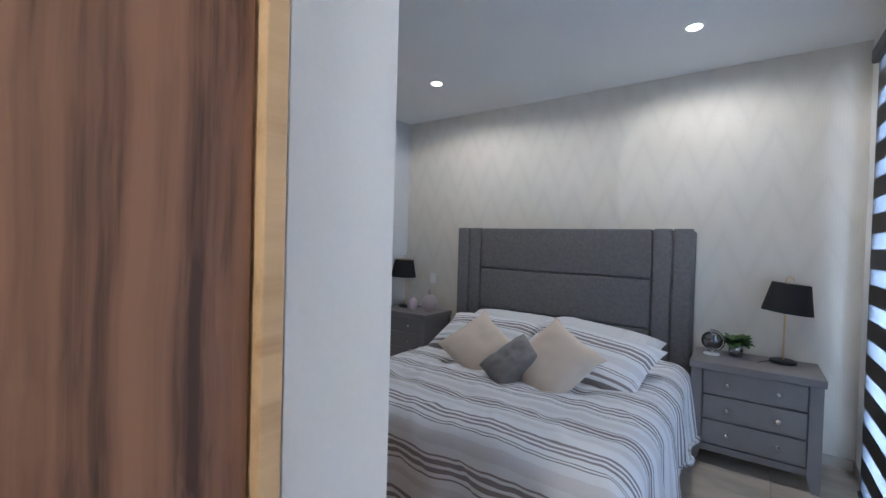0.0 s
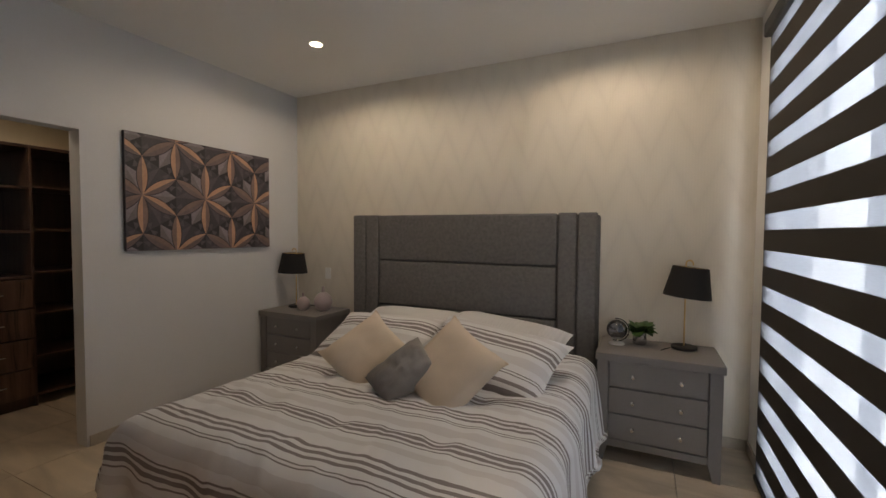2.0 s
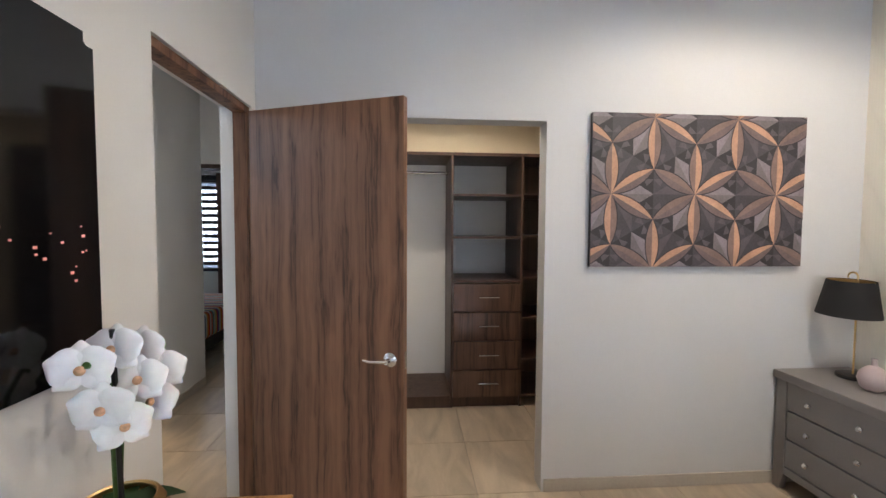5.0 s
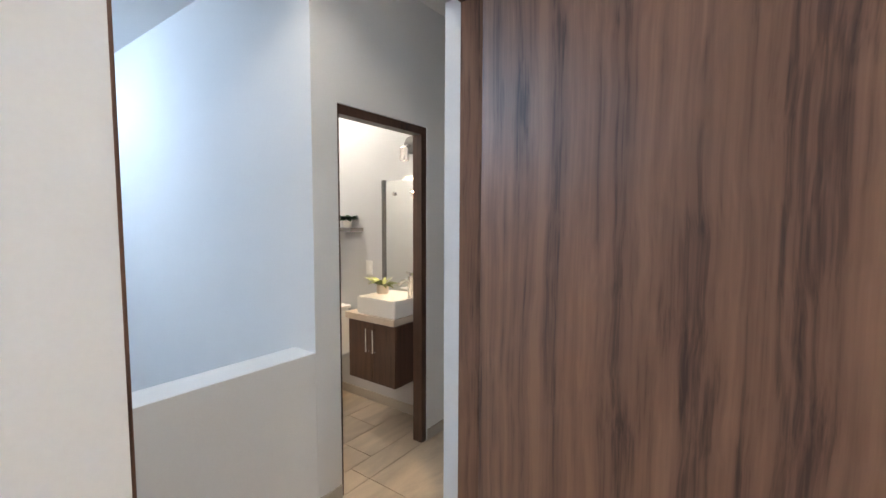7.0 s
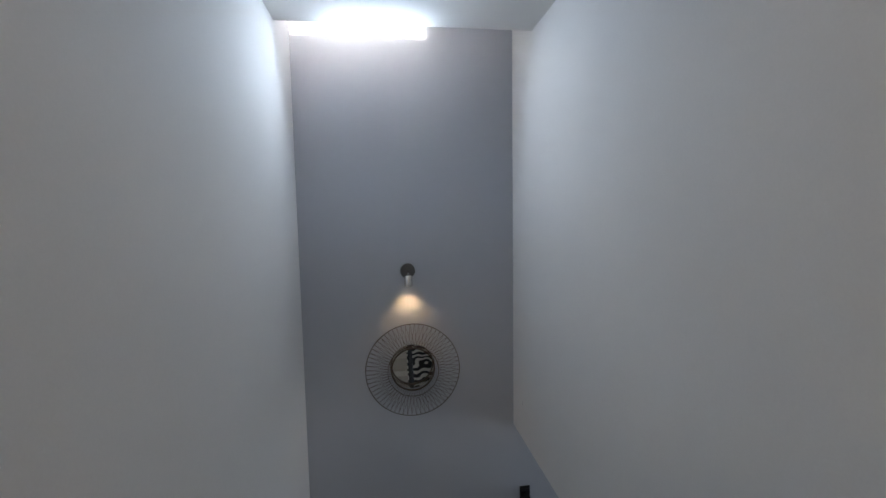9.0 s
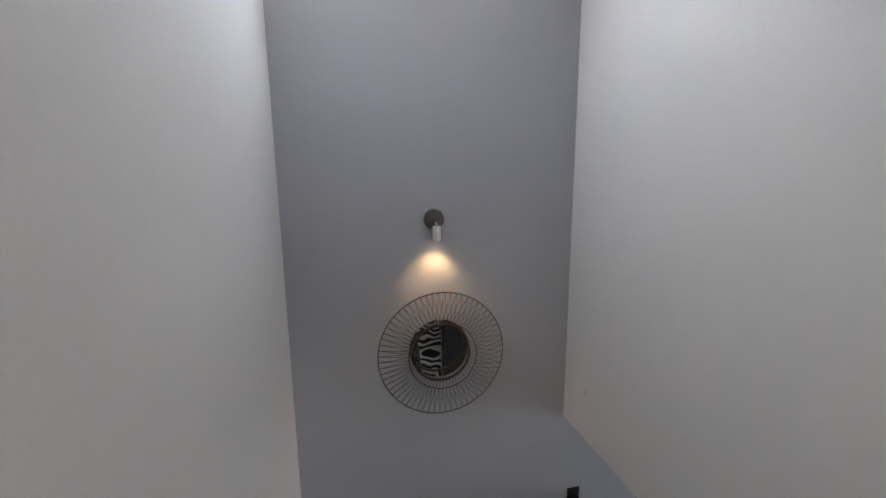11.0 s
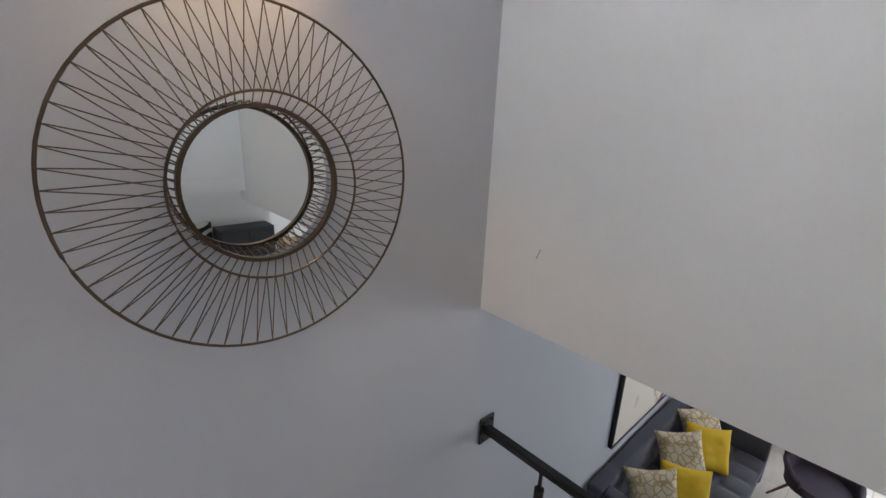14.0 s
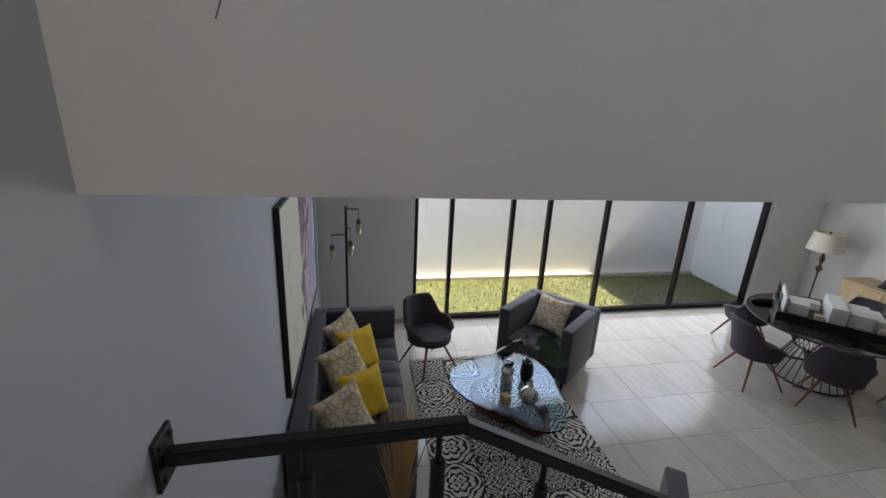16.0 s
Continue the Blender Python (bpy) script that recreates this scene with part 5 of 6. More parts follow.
# ---- living room: upholstered seats ----
def tufted_seat(x0, y0, x1, y1, z, t, nx, ny):
    """A seat pad with rows of buttoned squares."""
    bm = bmesh.new()
    k = 8
    grid = []
    for i in range(nx * k + 1):
        row = []
        for j in range(ny * k + 1):
            u, v = i / k, j / k
            h = abs(math.sin(math.pi * u)) ** 0.45 * abs(math.sin(math.pi * v)) ** 0.45
            row.append(bm.verts.new((x0 + (x1 - x0) * i / (nx * k), y0 + (y1 - y0) * j / (ny * k), z - 0.028 + 0.034 * h)))
        grid.append(row)
    for i in range(nx * k):
        for j in range(ny * k):
            bm.faces.new((grid[i][j], grid[i + 1][j], grid[i + 1][j + 1], grid[i][j + 1]))
    box(x0 + 0.004, y0 + 0.004, z - t, x1 - 0.004, y1 - 0.004, z - 0.02, bm=bm)
    return bm


def tuxedo(name, m, w, d, label, category, nx, ny, h=0.76, arm=0.13, buttons=0):
    """A low box seat whose arms are as high as its back; it faces -y in its own axes."""
    ob = thing(name, m, label, category)
    part("base", box(-w / 2 + 0.02, -d / 2 + 0.02, 0.13, w / 2 - 0.02, d / 2 - 0.02, 0.27, 0.015), SOFA, ob)
    part("seat", tufted_seat(-w / 2 + arm, -d / 2, w / 2 - arm, d / 2 - arm, 0.43, 0.17, nx, ny), SOFA, ob, "button-tufted seat", True)
    part("backrest", box(-w / 2, d / 2 - arm, 0.13, w / 2, d / 2, h, 0.025, seg=3), SOFA, ob, "", True)
    for s in (-1, 1):
        part("armrest", box(s * (w / 2 - arm / 2) - arm / 2, -d / 2, 0.13, s * (w / 2 - arm / 2) + arm / 2, d / 2 - arm - 0.002, h, 0.025, seg=3), SOFA, ob, "", True)
        for y in (-d / 2 + 0.07, d / 2 - 0.07):
            part("leg", lathe([(0, 0), (0.012, 0), (0.022, 0.13), (0, 0.13)], 12, centre=(s * (w / 2 - 0.07), y)), BLACK, ob)
    for k in range(nx - 1):
        for j in range(2):
            bx = -w / 2 + arm + (w - 2 * arm) * (k + 1) / nx
            part("button", lathe([(0, -0.004), (0.012, 0), (0.008, 0.006), (0, 0.007)], 10), SOFA, ob).matrix_basis = pose(bx, d / 2 - arm - 0.001, 0.53 + 0.12 * j, 90, 0, 0)
    return ob


tuxedo("sofa", pose(-5.40, -2.44, GROUND, 0, 0, 180), 2.10, 0.88, "long slate grey tufted sofa against the wall", "sofa", 8, 3)
tuxedo("armchair", pose(-6.20, -0.18, GROUND, 0, 0, 40), 0.90, 0.84, "slate grey tuxedo armchair turned to the coffee table", "armchair", 3, 3)
tuxedo("armchair", pose(-3.46, -0.26, GROUND, 0, 0, 235), 0.74, 0.72, "slate grey tuxedo armchair beside the stairs", "armchair", 3, 3, h=0.67)


def lozenge():
    m = mat("ivory_lozenge_fabric", (0.74, 0.65, 0.50), 0.85, var=0.08, scale=12, grain=260, bump=0.3)
    n, l = m.node_tree.nodes, m.node_tree.links
    b = n["Principled BSDF"]
    tc, w1, cr = n.new("ShaderNodeTexCoord"), n.new("ShaderNodeTexVoronoi"), n.new("ShaderNodeValToRGB")
    w1.feature = "DISTANCE_TO_EDGE"
    w1.inputs["Scale"].default_value = 16
    l.new(tc.outputs["Object"], w1.inputs["Vector"])
    cr.color_ramp.elements[0].position, cr.color_ramp.elements[0].color = 0.05, (0.68, 0.58, 0.42, 1)
    cr.color_ramp.elements[1].position, cr.color_ramp.elements[1].color = 0.09, (1, 1, 1, 1)
    l.new(w1.outputs["Distance"], cr.inputs[0])
    mul = n.new("ShaderNodeMix")
    mul.data_type, mul.blend_type = "RGBA", "MULTIPLY"
    mul.inputs[0].default_value = 1.0
    l.new(b.inputs["Base Color"].links[0].from_socket, mul.inputs[6])
    l.new(cr.outputs[0], mul.inputs[7])
    l.new(mul.outputs[2], b.inputs["Base Color"])
    return m


LOZENGE = lozenge()
for k, (x, y, rz, yellow) in enumerate(((-6.05, -2.54, -40, 0), (-5.76, -2.40, -46, 1), (-5.48, -2.54, -52, 0), (-5.04, -2.36, -48, 1), (-4.80, -2.52, -54, 0))):
    cushion("sofa_cushion", 0.43, 0.43, 0.15, pose(x, y, GROUND + 0.62, 62, 0, 180 + rz) @ pose(0, 0, 0, 0, 0, 8 * (-1) ** k), YELLOW if yellow else LOZENGE, "mustard yellow velvet cushion leaning on the sofa back" if yellow else "ivory cushion with a gold line pattern on the sofa", 40 + k, None, group="sofa cushions")
cushion("sofa_cushion", 0.46, 0.44, 0.14, pose(-6.27, -0.13, GROUND + 0.64, 60, 0, 34), LOZENGE, "ivory patterned cushion resting in the armchair", 50)


def build_bucket_chair(m, label, fabric, legs, group):
    """An upholstered bucket chair on four splayed wooden legs; it faces -y."""
    ob = thing("bucket_chair", m, label, "chair", group)
    bm = bmesh.new()
    n, rows = 44, 9
    grid = []
    for j in range(rows + 1):
        s = j / rows
        row = []
        for i in range(n + 1):
            a = -0.62 + (math.pi + 1.24) * i / n
            k = min(1.0, max(0.0, (math.sin(a) - 0.42) / 0.40))
            back = k * k * (3 - 2 * k)
            top = 0.165 + 0.225 * back - 0.07 * max(0.0, -math.sin(a)) / 0.58
            z = 0.42 + s * top
            fl = 1 + 0.22 * s * s
            row.append(bm.verts.new((0.235 * fl * math.cos(a), 0.22 * fl * math.sin(a) + 0.05 * s * back, z - 0.05 * (1 - s))))
        grid.append(row)
    for j in range(rows):
        for i in range(n):
            bm.faces.new((grid[j][i], grid[j][i + 1], grid[j + 1][i + 1], grid[j + 1][i]))
    bmesh.ops.recalc_face_normals(bm, faces=bm.faces[:])
    sh = part("shell", bm, fabric, ob, "curved upholstered back and arms", True)
    sol = sh.modifiers.new("padding", "SOLIDIFY")
    sol.thickness, sol.offset = 0.045, 0
    bev = sh.modifiers.new("soft", "BEVEL")
    bev.width, bev.segments = 0.018, 3
    seat = lathe([(0, 0.35), (0.19, 0.35), (0.235, 0.38), (0.245, 0.42), (0.22, 0.455), (0.12, 0.468), (0, 0.47)], 32)
    bmesh.ops.transform(seat, matrix=pose(0, -0.02, 0) @ Matrix.Diagonal((1, 1.05, 1, 1)), verts=seat.verts[:])
    part("seat", seat, fabric, ob, "", True)
    for sx in (-1, 1):
        for sy in (-1, 1):
            part("leg", tube([(sx * 0.10, sy * 0.10, 0.36), (sx * 0.25, sy * 0.24, 0.0)], 0.017, 10, r_end=0.010), legs, ob, "reddish wooden leg", True)
    return ob


CH = build_bucket_chair(pose(-6.34, -1.60, GROUND, 0, 0, 118), "plum fabric bucket chair on splayed wooden legs", PLUM, REDWOOD, "bucket chairs")
for x, y, rz in ((-5.60, 2.17, 172), (-5.06, 2.62, 222), (-6.40, 2.86, 262), (-5.85, 3.95, 10), (-4.72, 3.5, 70)):
    tagged(copy_thing(CH, pose(x, y, GROUND, 0, 0, rz)), "grey-plum bucket chair drawn up to the dining table")


# ---- living room: rug, coffee table ----
def rug_pattern():
    m = mat("medallion_rug", (0.66, 0.60, 0.52), 0.95, var=0.1, scale=8, grain=300, bump=0.4)
    n, l = m.node_tree.nodes, m.node_tree.links
    b = n["Principled BSDF"]
    tc, sep = n.new("ShaderNodeTexCoord"), n.new("ShaderNodeSeparateXYZ")
    l.new(tc.outputs["Object"], sep.inputs[0])

    def op(kind, a, c=None, third=None):
        k = n.new("ShaderNodeMath")
        k.operation = kind
        for i, v in enumerate((a, c, third)):
            if isinstance(v, (int, float)):
                k.inputs[i].default_value = v
            elif v is not None:
                l.new(v, k.inputs[i])
        return k.outputs[0]

    T = 0.395
    fx, fy = op("DIVIDE", sep.outputs["X"], T), op("DIVIDE", sep.outputs["Y"], T)
    ux, uy = op("SUBTRACT", op("FRACT", fx), 0.5), op("SUBTRACT", op("FRACT", fy), 0.5)
    cell = n.new("ShaderNodeTexWhiteNoise")
    cell.noise_dimensions = "2D"
    key = n.new("ShaderNodeCombineXYZ")
    l.new(op("FLOOR", fx), key.inputs[0])
    l.new(op("FLOOR", fy), key.inputs[1])
    l.new(key.outputs[0], cell.inputs["Vector"])
    pick = cell.outputs["Value"]
    ax, ay = op("ABSOLUTE", ux), op("ABSOLUTE", uy)
    r = op("SQRT", op("ADD", op("MULTIPLY", ux, ux), op("MULTIPLY", uy, uy)))
    a = op("ARCTAN2", op("MINIMUM", ax, ay), op("MAXIMUM", ax, ay))
    lobes = op("MULTIPLY", op("ADD", op("FLOOR", op("MULTIPLY", pick, 2.99)), 1.0), 4.0)
    pet = op("MULTIPLY", op("COSINE", op("MULTIPLY_ADD", r, op("MULTIPLY_ADD", pick, 14.0, 4.0), op("MULTIPLY", a, lobes))), op("MULTIPLY_ADD", pick, 0.07, 0.05))
    ring = op("SINE", op("MULTIPLY", op("ADD", r, pet), op("MULTIPLY_ADD", pick, 18.0, 40.0)))
    vein = op("COSINE", op("MULTIPLY", op("SUBTRACT", a, op("MULTIPLY", r, 2.2)), op("MULTIPLY", lobes, 2.0)))
    val = op("MULTIPLY_ADD", vein, 0.45, ring)
    edge = op("GREATER_THAN", op("MAXIMUM", ax, ay), 0.488)
    dark = op("MAXIMUM", op("GREATER_THAN", val, op("MULTIPLY_ADD", pick, -0.5, 0.30)), edge)
    mix = n.new("ShaderNodeMix")
    mix.data_type = "RGBA"
    l.new(dark, mix.inputs[0])
    l.new(b.inputs["Base Color"].links[0].from_socket, mix.inputs[6])
    mix.inputs[7].default_value = (0.022, 0.021, 0.024, 1)
    l.new(mix.outputs[2], b.inputs["Base Color"])
    return m


RUG = link("rug", box(-1.25, -0.79, 0, 1.25, 0.79, 0.010, 0.003), rug_pattern())
RUG.matrix_world = pose(-5.22, -1.02, GROUND, 0, 0, 0)
tagged(RUG, "black and cream rug with floral medallion tiles", "rug")


def build_coffee_table():
    ob = thing("coffee_table", pose(-5.28, -0.98, GROUND + 0.010, 0, 0, 17), "rounded glass coffee table on dark curved wood", "coffee table")
    bm = bmesh.new()
    n = 64
    lo, hi = [], []
    for k in range(n):
        a = 2 * math.pi * k / n
        r = 0.57 + 0.072 * math.cos(3 * a)
        lo.append(bm.verts.new((1.05 * r * math.cos(a), 0.86 * r * math.sin(a), 0.40)))
        hi.append(bm.verts.new((1.05 * r * math.cos(a), 0.86 * r * math.sin(a), 0.417)))
    bm.faces.new(lo[::-1])
    bm.faces.new(hi)
    for k in range(n):
        bm.faces.new((lo[k], lo[(k + 1) % n], hi[(k + 1) % n], hi[k]))
    part("top", bm, TABLE_GLASS, ob, "thick glass top tinted blue for the sky's reflection")
    for rz in (25, 205):
        leg = bmesh.new()
        pts = [(-0.06, 0.0, 0.0, 0.10), (0.16, 0.03, 0.0, 0.11), (0.32, 0.01, 0.0, 0.11), (0.42, 0.0, 0.10, 0.08), (0.38, 0.0, 0.24, 0.07), (0.26, 0.0, 0.34, 0.058)]
        prev = None
        for x, y, z, t in pts:
            ring = [leg.verts.new((x, y - 0.055, z)), leg.verts.new((x, y + 0.055, z)), leg.verts.new((x, y + 0.055, z + t)), leg.verts.new((x, y - 0.055, z + t))]
            if prev:
                for i in range(4):
                    leg.faces.new((prev[i], prev[(i + 1) % 4], ring[(i + 1) % 4], ring[i]))
            else:
                leg.faces.new(ring[::-1])
            prev = ring
        leg.faces.new(prev)
        bmesh.ops.recalc_face_normals(leg, faces=leg.faces[:])
        bmesh.ops.bevel(leg, geom=leg.edges[:], offset=0.008, segments=2, affect="EDGES")
        bmesh.ops.transform(leg, matrix=pose(0, 0, 0, 0, 0, rz), verts=leg.verts[:])
        part("leg", leg, REDWOOD, ob, "curved dark reddish wood leg", True)


# the blue tint paints the reflection of the sky into clear glass
TABLE_GLASS = glass("sky_reflection_blue_glass", (0.50, 0.76, 0.95))
build_coffee_table()
ZT = GROUND + 0.428
V = thing("silver_vase", pose(-5.19, -1.06, ZT), "tall ribbed mercury glass vase", "vase")
part("body", lathe([(0, 0), (0.05, 0), (0.062, 0.03), (0.05, 0.08), (0.064, 0.13), (0.05, 0.18), (0.062, 0.23), (0.04, 0.27), (0.05, 0.30), (0.042, 0.30), (0, 0.26)], 28), SILVER, V, "", True)
V = thing("silver_bottle", pose(-5.01, -0.90, ZT), "round mercury glass bottle with a stopper", "bottle")
part("body", lathe([(0, 0), (0.05, 0), (0.088, 0.05), (0.09, 0.085), (0.06, 0.14), (0.022, 0.165), (0.02, 0.19), (0, 0.19)], 32), SILVER, V, "", True)
part("stopper", lathe([(0, 0.19), (0.016, 0.19), (0.022, 0.215), (0.01, 0.245), (0, 0.25)], 20), SILVER, V, "", True)
V = thing("gold_box", pose(-5.02, -1.12, ZT, 0, 0, 15), "small gold votive box", "ornament")
part("body", box(-0.035, -0.035, 0, 0.035, 0.035, 0.09, 0.003), GOLD, V)
V = thing("potted_plant", pose(-5.34, -0.80, ZT), "black vase with large glossy dark leaves", "plant")
part("vase", lathe([(0, 0), (0.05, 0), (0.065, 0.08), (0.055, 0.17), (0.045, 0.20), (0.038, 0.20), (0, 0.15)], 28), BLACK, V, "", True)
for k, (aim, rise, size) in enumerate((((0.02, -0.16), 0.34, 0.25), ((0.06, 0.16), 0.24, 0.25), ((0.02, 0.12), 0.34, 0.20), ((0.05, -0.10), 0.42, 0.18))):
    tip = Vector((aim[0] * 0.5, aim[1] * 0.5, rise + 0.06))
    part("stalk", tube([(0, 0, 0.15), (tip.x * 0.3, tip.y * 0.3, rise * 0.7), tip], 0.005, 6), GREEN, V)
    bm = bmesh.new()
    leaf_mesh(bm, tip, (aim[0], aim[1], 0.03), size * 1.2, size * 0.85, 0.45, -0.75 - 0.15 * (k % 3), 9, 0.22)
    part("leaf", bm, DARK_GREEN, V, "broad glossy leaf", True)


def build_pampas():
    ob = thing("dried_grass", pose(-4.02, -2.16, GROUND), "bundle of dried pampas stems in a dark floor vase", "dried flowers")
    part("vase", lathe([(0, 0), (0.10, 0), (0.14, 0.18), (0.10, 0.40), (0.06, 0.50), (0.07, 0.54), (0.06, 0.54), (0, 0.4)], 28), BLACK, ob, "", True)
    rnd = random.Random(3)
    bm = bmesh.new()
    for k in range(170):
        a, s = rnd.uniform(0, 6.28), rnd.uniform(0.02, 0.16)
        h = rnd.uniform(0.85, 1.34)
        tube([(0.02 * math.cos(a), 0.02 * math.sin(a), 0.45), (s * 0.5 * math.cos(a), s * 0.5 * math.sin(a), 0.45 + (h - 0.45) * 0.5), (s * math.cos(a), s * math.sin(a), h)], 0.003, 4, bm=bm, r_end=0.0015)
    tagged(part("stems", bm, STRAW, ob, "thin straw-coloured stems"), kind="stuff")


STRAW = mat("dry_straw", (0.56, 0.37, 0.19), 0.85, var=0.3, scale=20)
build_pampas()


# ---- living room: painting and lamps ----
def abstract():
    m = mat("abstract_canvas", (0.72, 0.68, 0.60), 0.7, var=0.05, scale=5, grain=120, bump=0.2)
    n, l = m.node_tree.nodes, m.node_tree.links
    b = n["Principled BSDF"]
    tc, mp, nz, sep, cr = n.new("ShaderNodeTexCoord"), n.new("ShaderNodeMapping"), n.new("ShaderNodeTexNoise"), n.new("ShaderNodeSeparateXYZ"), n.new("ShaderNodeValToRGB")
    l.new(tc.outputs["Object"], mp.inputs[0])
    nz.inputs["Scale"].default_value, nz.inputs["Detail"].default_value, nz.inputs["Distortion"].default_value = 2.2, 6, 0.6
    l.new(mp.outputs[0], nz.inputs["Vector"])
    l.new(tc.outputs["Object"], sep.inputs[0])
    mad = n.new("ShaderNodeMath")
    mad.operation, mad.inputs[1].default_value = "MULTIPLY_ADD", 1.1
    l.new(nz.outputs[0], mad.inputs[0])
    sx = n.new("ShaderNodeMath")
    sx.operation, sx.inputs[1].default_value = "MULTIPLY", -0.42
    l.new(sep.outputs["X"], sx.inputs[0])
    l.new(sx.outputs[0], mad.inputs[2])
    e = cr.color_ramp.elements
    e[0].position, e[0].color = 0.46, (0.74, 0.68, 0.58, 1)
    e[1].position, e[1].color = 0.97, (0.60, 0.62, 0.74, 1)
    for pos, c in ((0.52, (0.42, 0.26, 0.24)), (0.57, (0.16, 0.09, 0.13)), (0.66, (0.24, 0.12, 0.17)), (0.72, (0.62, 0.50, 0.54)), (0.82, (0.34, 0.33, 0.50))):
        e.new(pos).color = (*c, 1)
    l.new(mad.outputs[0], cr.inputs[0])
    l.new(cr.outputs[0], b.inputs["Base Color"])
    return m


PT = thing("painting", pose(-5.66, MIRRORY, -1.62), "large abstract painting in cream and purple, black frame", "painting")
part("canvas", box(-0.98, 0.004, -0.66, 0.98, 0.034, 0.66, 0.002), abstract(), PT)
for a in ((-1.0, 0.002, -0.68, -0.982, 0.040, 0.68), (0.982, 0.002, -0.68, 1.0, 0.040, 0.68), (-0.982, 0.002, -0.68, 0.982, 0.040, -0.662), (-0.982, 0.002, 0.662, 0.982, 0.040, 0.68)):
    part("frame_bar", box(*a), BLACK, PT)


def build_branch_lamp():
    ob = thing("floor_lamp", pose(-7.08, -2.54, GROUND), "black floor lamp with three hanging glass cones", "floor lamp")
    part("base", lathe([(0, 0), (0.14, 0), (0.14, 0.015), (0.02, 0.03), (0, 0.03)], 32), BLACK, ob, "", True)
    part("pole", tube([(0, 0, 0.02), (0, 0, 1.77)], 0.016, 12), BLACK, ob, "", True)
    for y, z, drop in ((0.15, 1.74, 0.15), (-0.17, 1.42, 0.15), (0.05, 1.50, 0.18)):
        arm = part("arm", tube([(0, 0, z), (0.02, y, z)], 0.008, 8), BLACK, ob)
        part("wire", tube([(0.02, y, z), (0.02, y, z - drop)], 0.003, 6), BLACK, arm)
        part("cap", lathe([(0, z - drop + 0.03), (0.02, z - drop + 0.025), (0.034, z - drop - 0.005), (0.02, z - drop - 0.035), (0, z - drop - 0.035)], 20, centre=(0.02, y)), BRONZE, arm, "bronze ball cap", True)
        part("shade", lathe([(0.032, z - drop - 0.035), (0.038, z - drop - 0.06), (0.022, z - drop - 0.16), (0.020, z - drop - 0.16), (0.035, z - drop - 0.06)], 24, centre=(0.02, y)), AMBER, arm, "amber glass cone", True)


AMBER = mat("champagne_glass", (0.75, 0.62, 0.40), 0.15, Transmission_Weight=0.5)
build_branch_lamp()


def build_shade_lamp():
    ob = thing("floor_lamp", pose(-6.93, 4.58, GROUND), "brass floor lamp with a cream drum shade", "floor lamp")
    part("base", lathe([(0, 0), (0.15, 0), (0.15, 0.02), (0.05, 0.05), (0.02, 0.08), (0, 0.08)], 32), BRONZE, ob, "", True)
    part("stem", lathe([(0.012, 0.06), (0.012, 0.80), (0.022, 0.83), (0.05, 0.88), (0.022, 0.92), (0.014, 0.95), (0.04, 1.03), (0.018, 1.10), (0.012, 1.13), (0.012, 1.46), (0, 1.47)], 20), BRONZE, ob, "turned brass stem", True)
    part("shade", lathe([(0.235, 1.17), (0.19, 1.45), (0.186, 1.45), (0.231, 1.17), (0.235, 1.17)], 40), CREAM_SHADE, ob, "cream fabric drum shade", True)


CREAM_SHADE = mat("cream_shade", (0.78, 0.70, 0.58), 0.85, grain=260, bump=0.2)
build_shade_lamp()


# ---- dining ----
def build_dining_table():
    ob = thing("dining_table", pose(-5.58, 3.06, GROUND), "round smoked glass dining table on a black wire base", "dining table")
    part("top", lathe([(0, 0.735), (0.80, 0.735), (0.805, 0.742), (0.80, 0.75), (0, 0.75)], 72), SMOKE, ob, "smoked glass top")
    part("rim", tube([(0.805 * math.cos(a), 0.805 * math.sin(a), 0.742) for a in np.linspace(0, 2 * math.pi, 72, endpoint=False)], 0.010, 6, closed=True), BLACK, ob, "", True)
    for r, z in ((0.42, 0.012), (0.24, 0.40), (0.40, 0.722)):
        part("hoop", tube([(r * math.cos(a), r * math.sin(a), z) for a in np.linspace(0, 2 * math.pi, 48, endpoint=False)], 0.012, 6, closed=True), BLACK, ob, "", True)
    for k in range(30):
        a = 2 * math.pi * k / 30
        c, s = math.cos(a), math.sin(a)
        part("rod", tube([(0.42 * c, 0.42 * s, 0.012), (0.24 * c, 0.24 * s, 0.40), (0.40 * c, 0.40 * s, 0.722)], 0.006, 5), BLACK, ob)


SMOKE = glass("smoked_glass", (0.10, 0.11, 0.11))
build_dining_table()


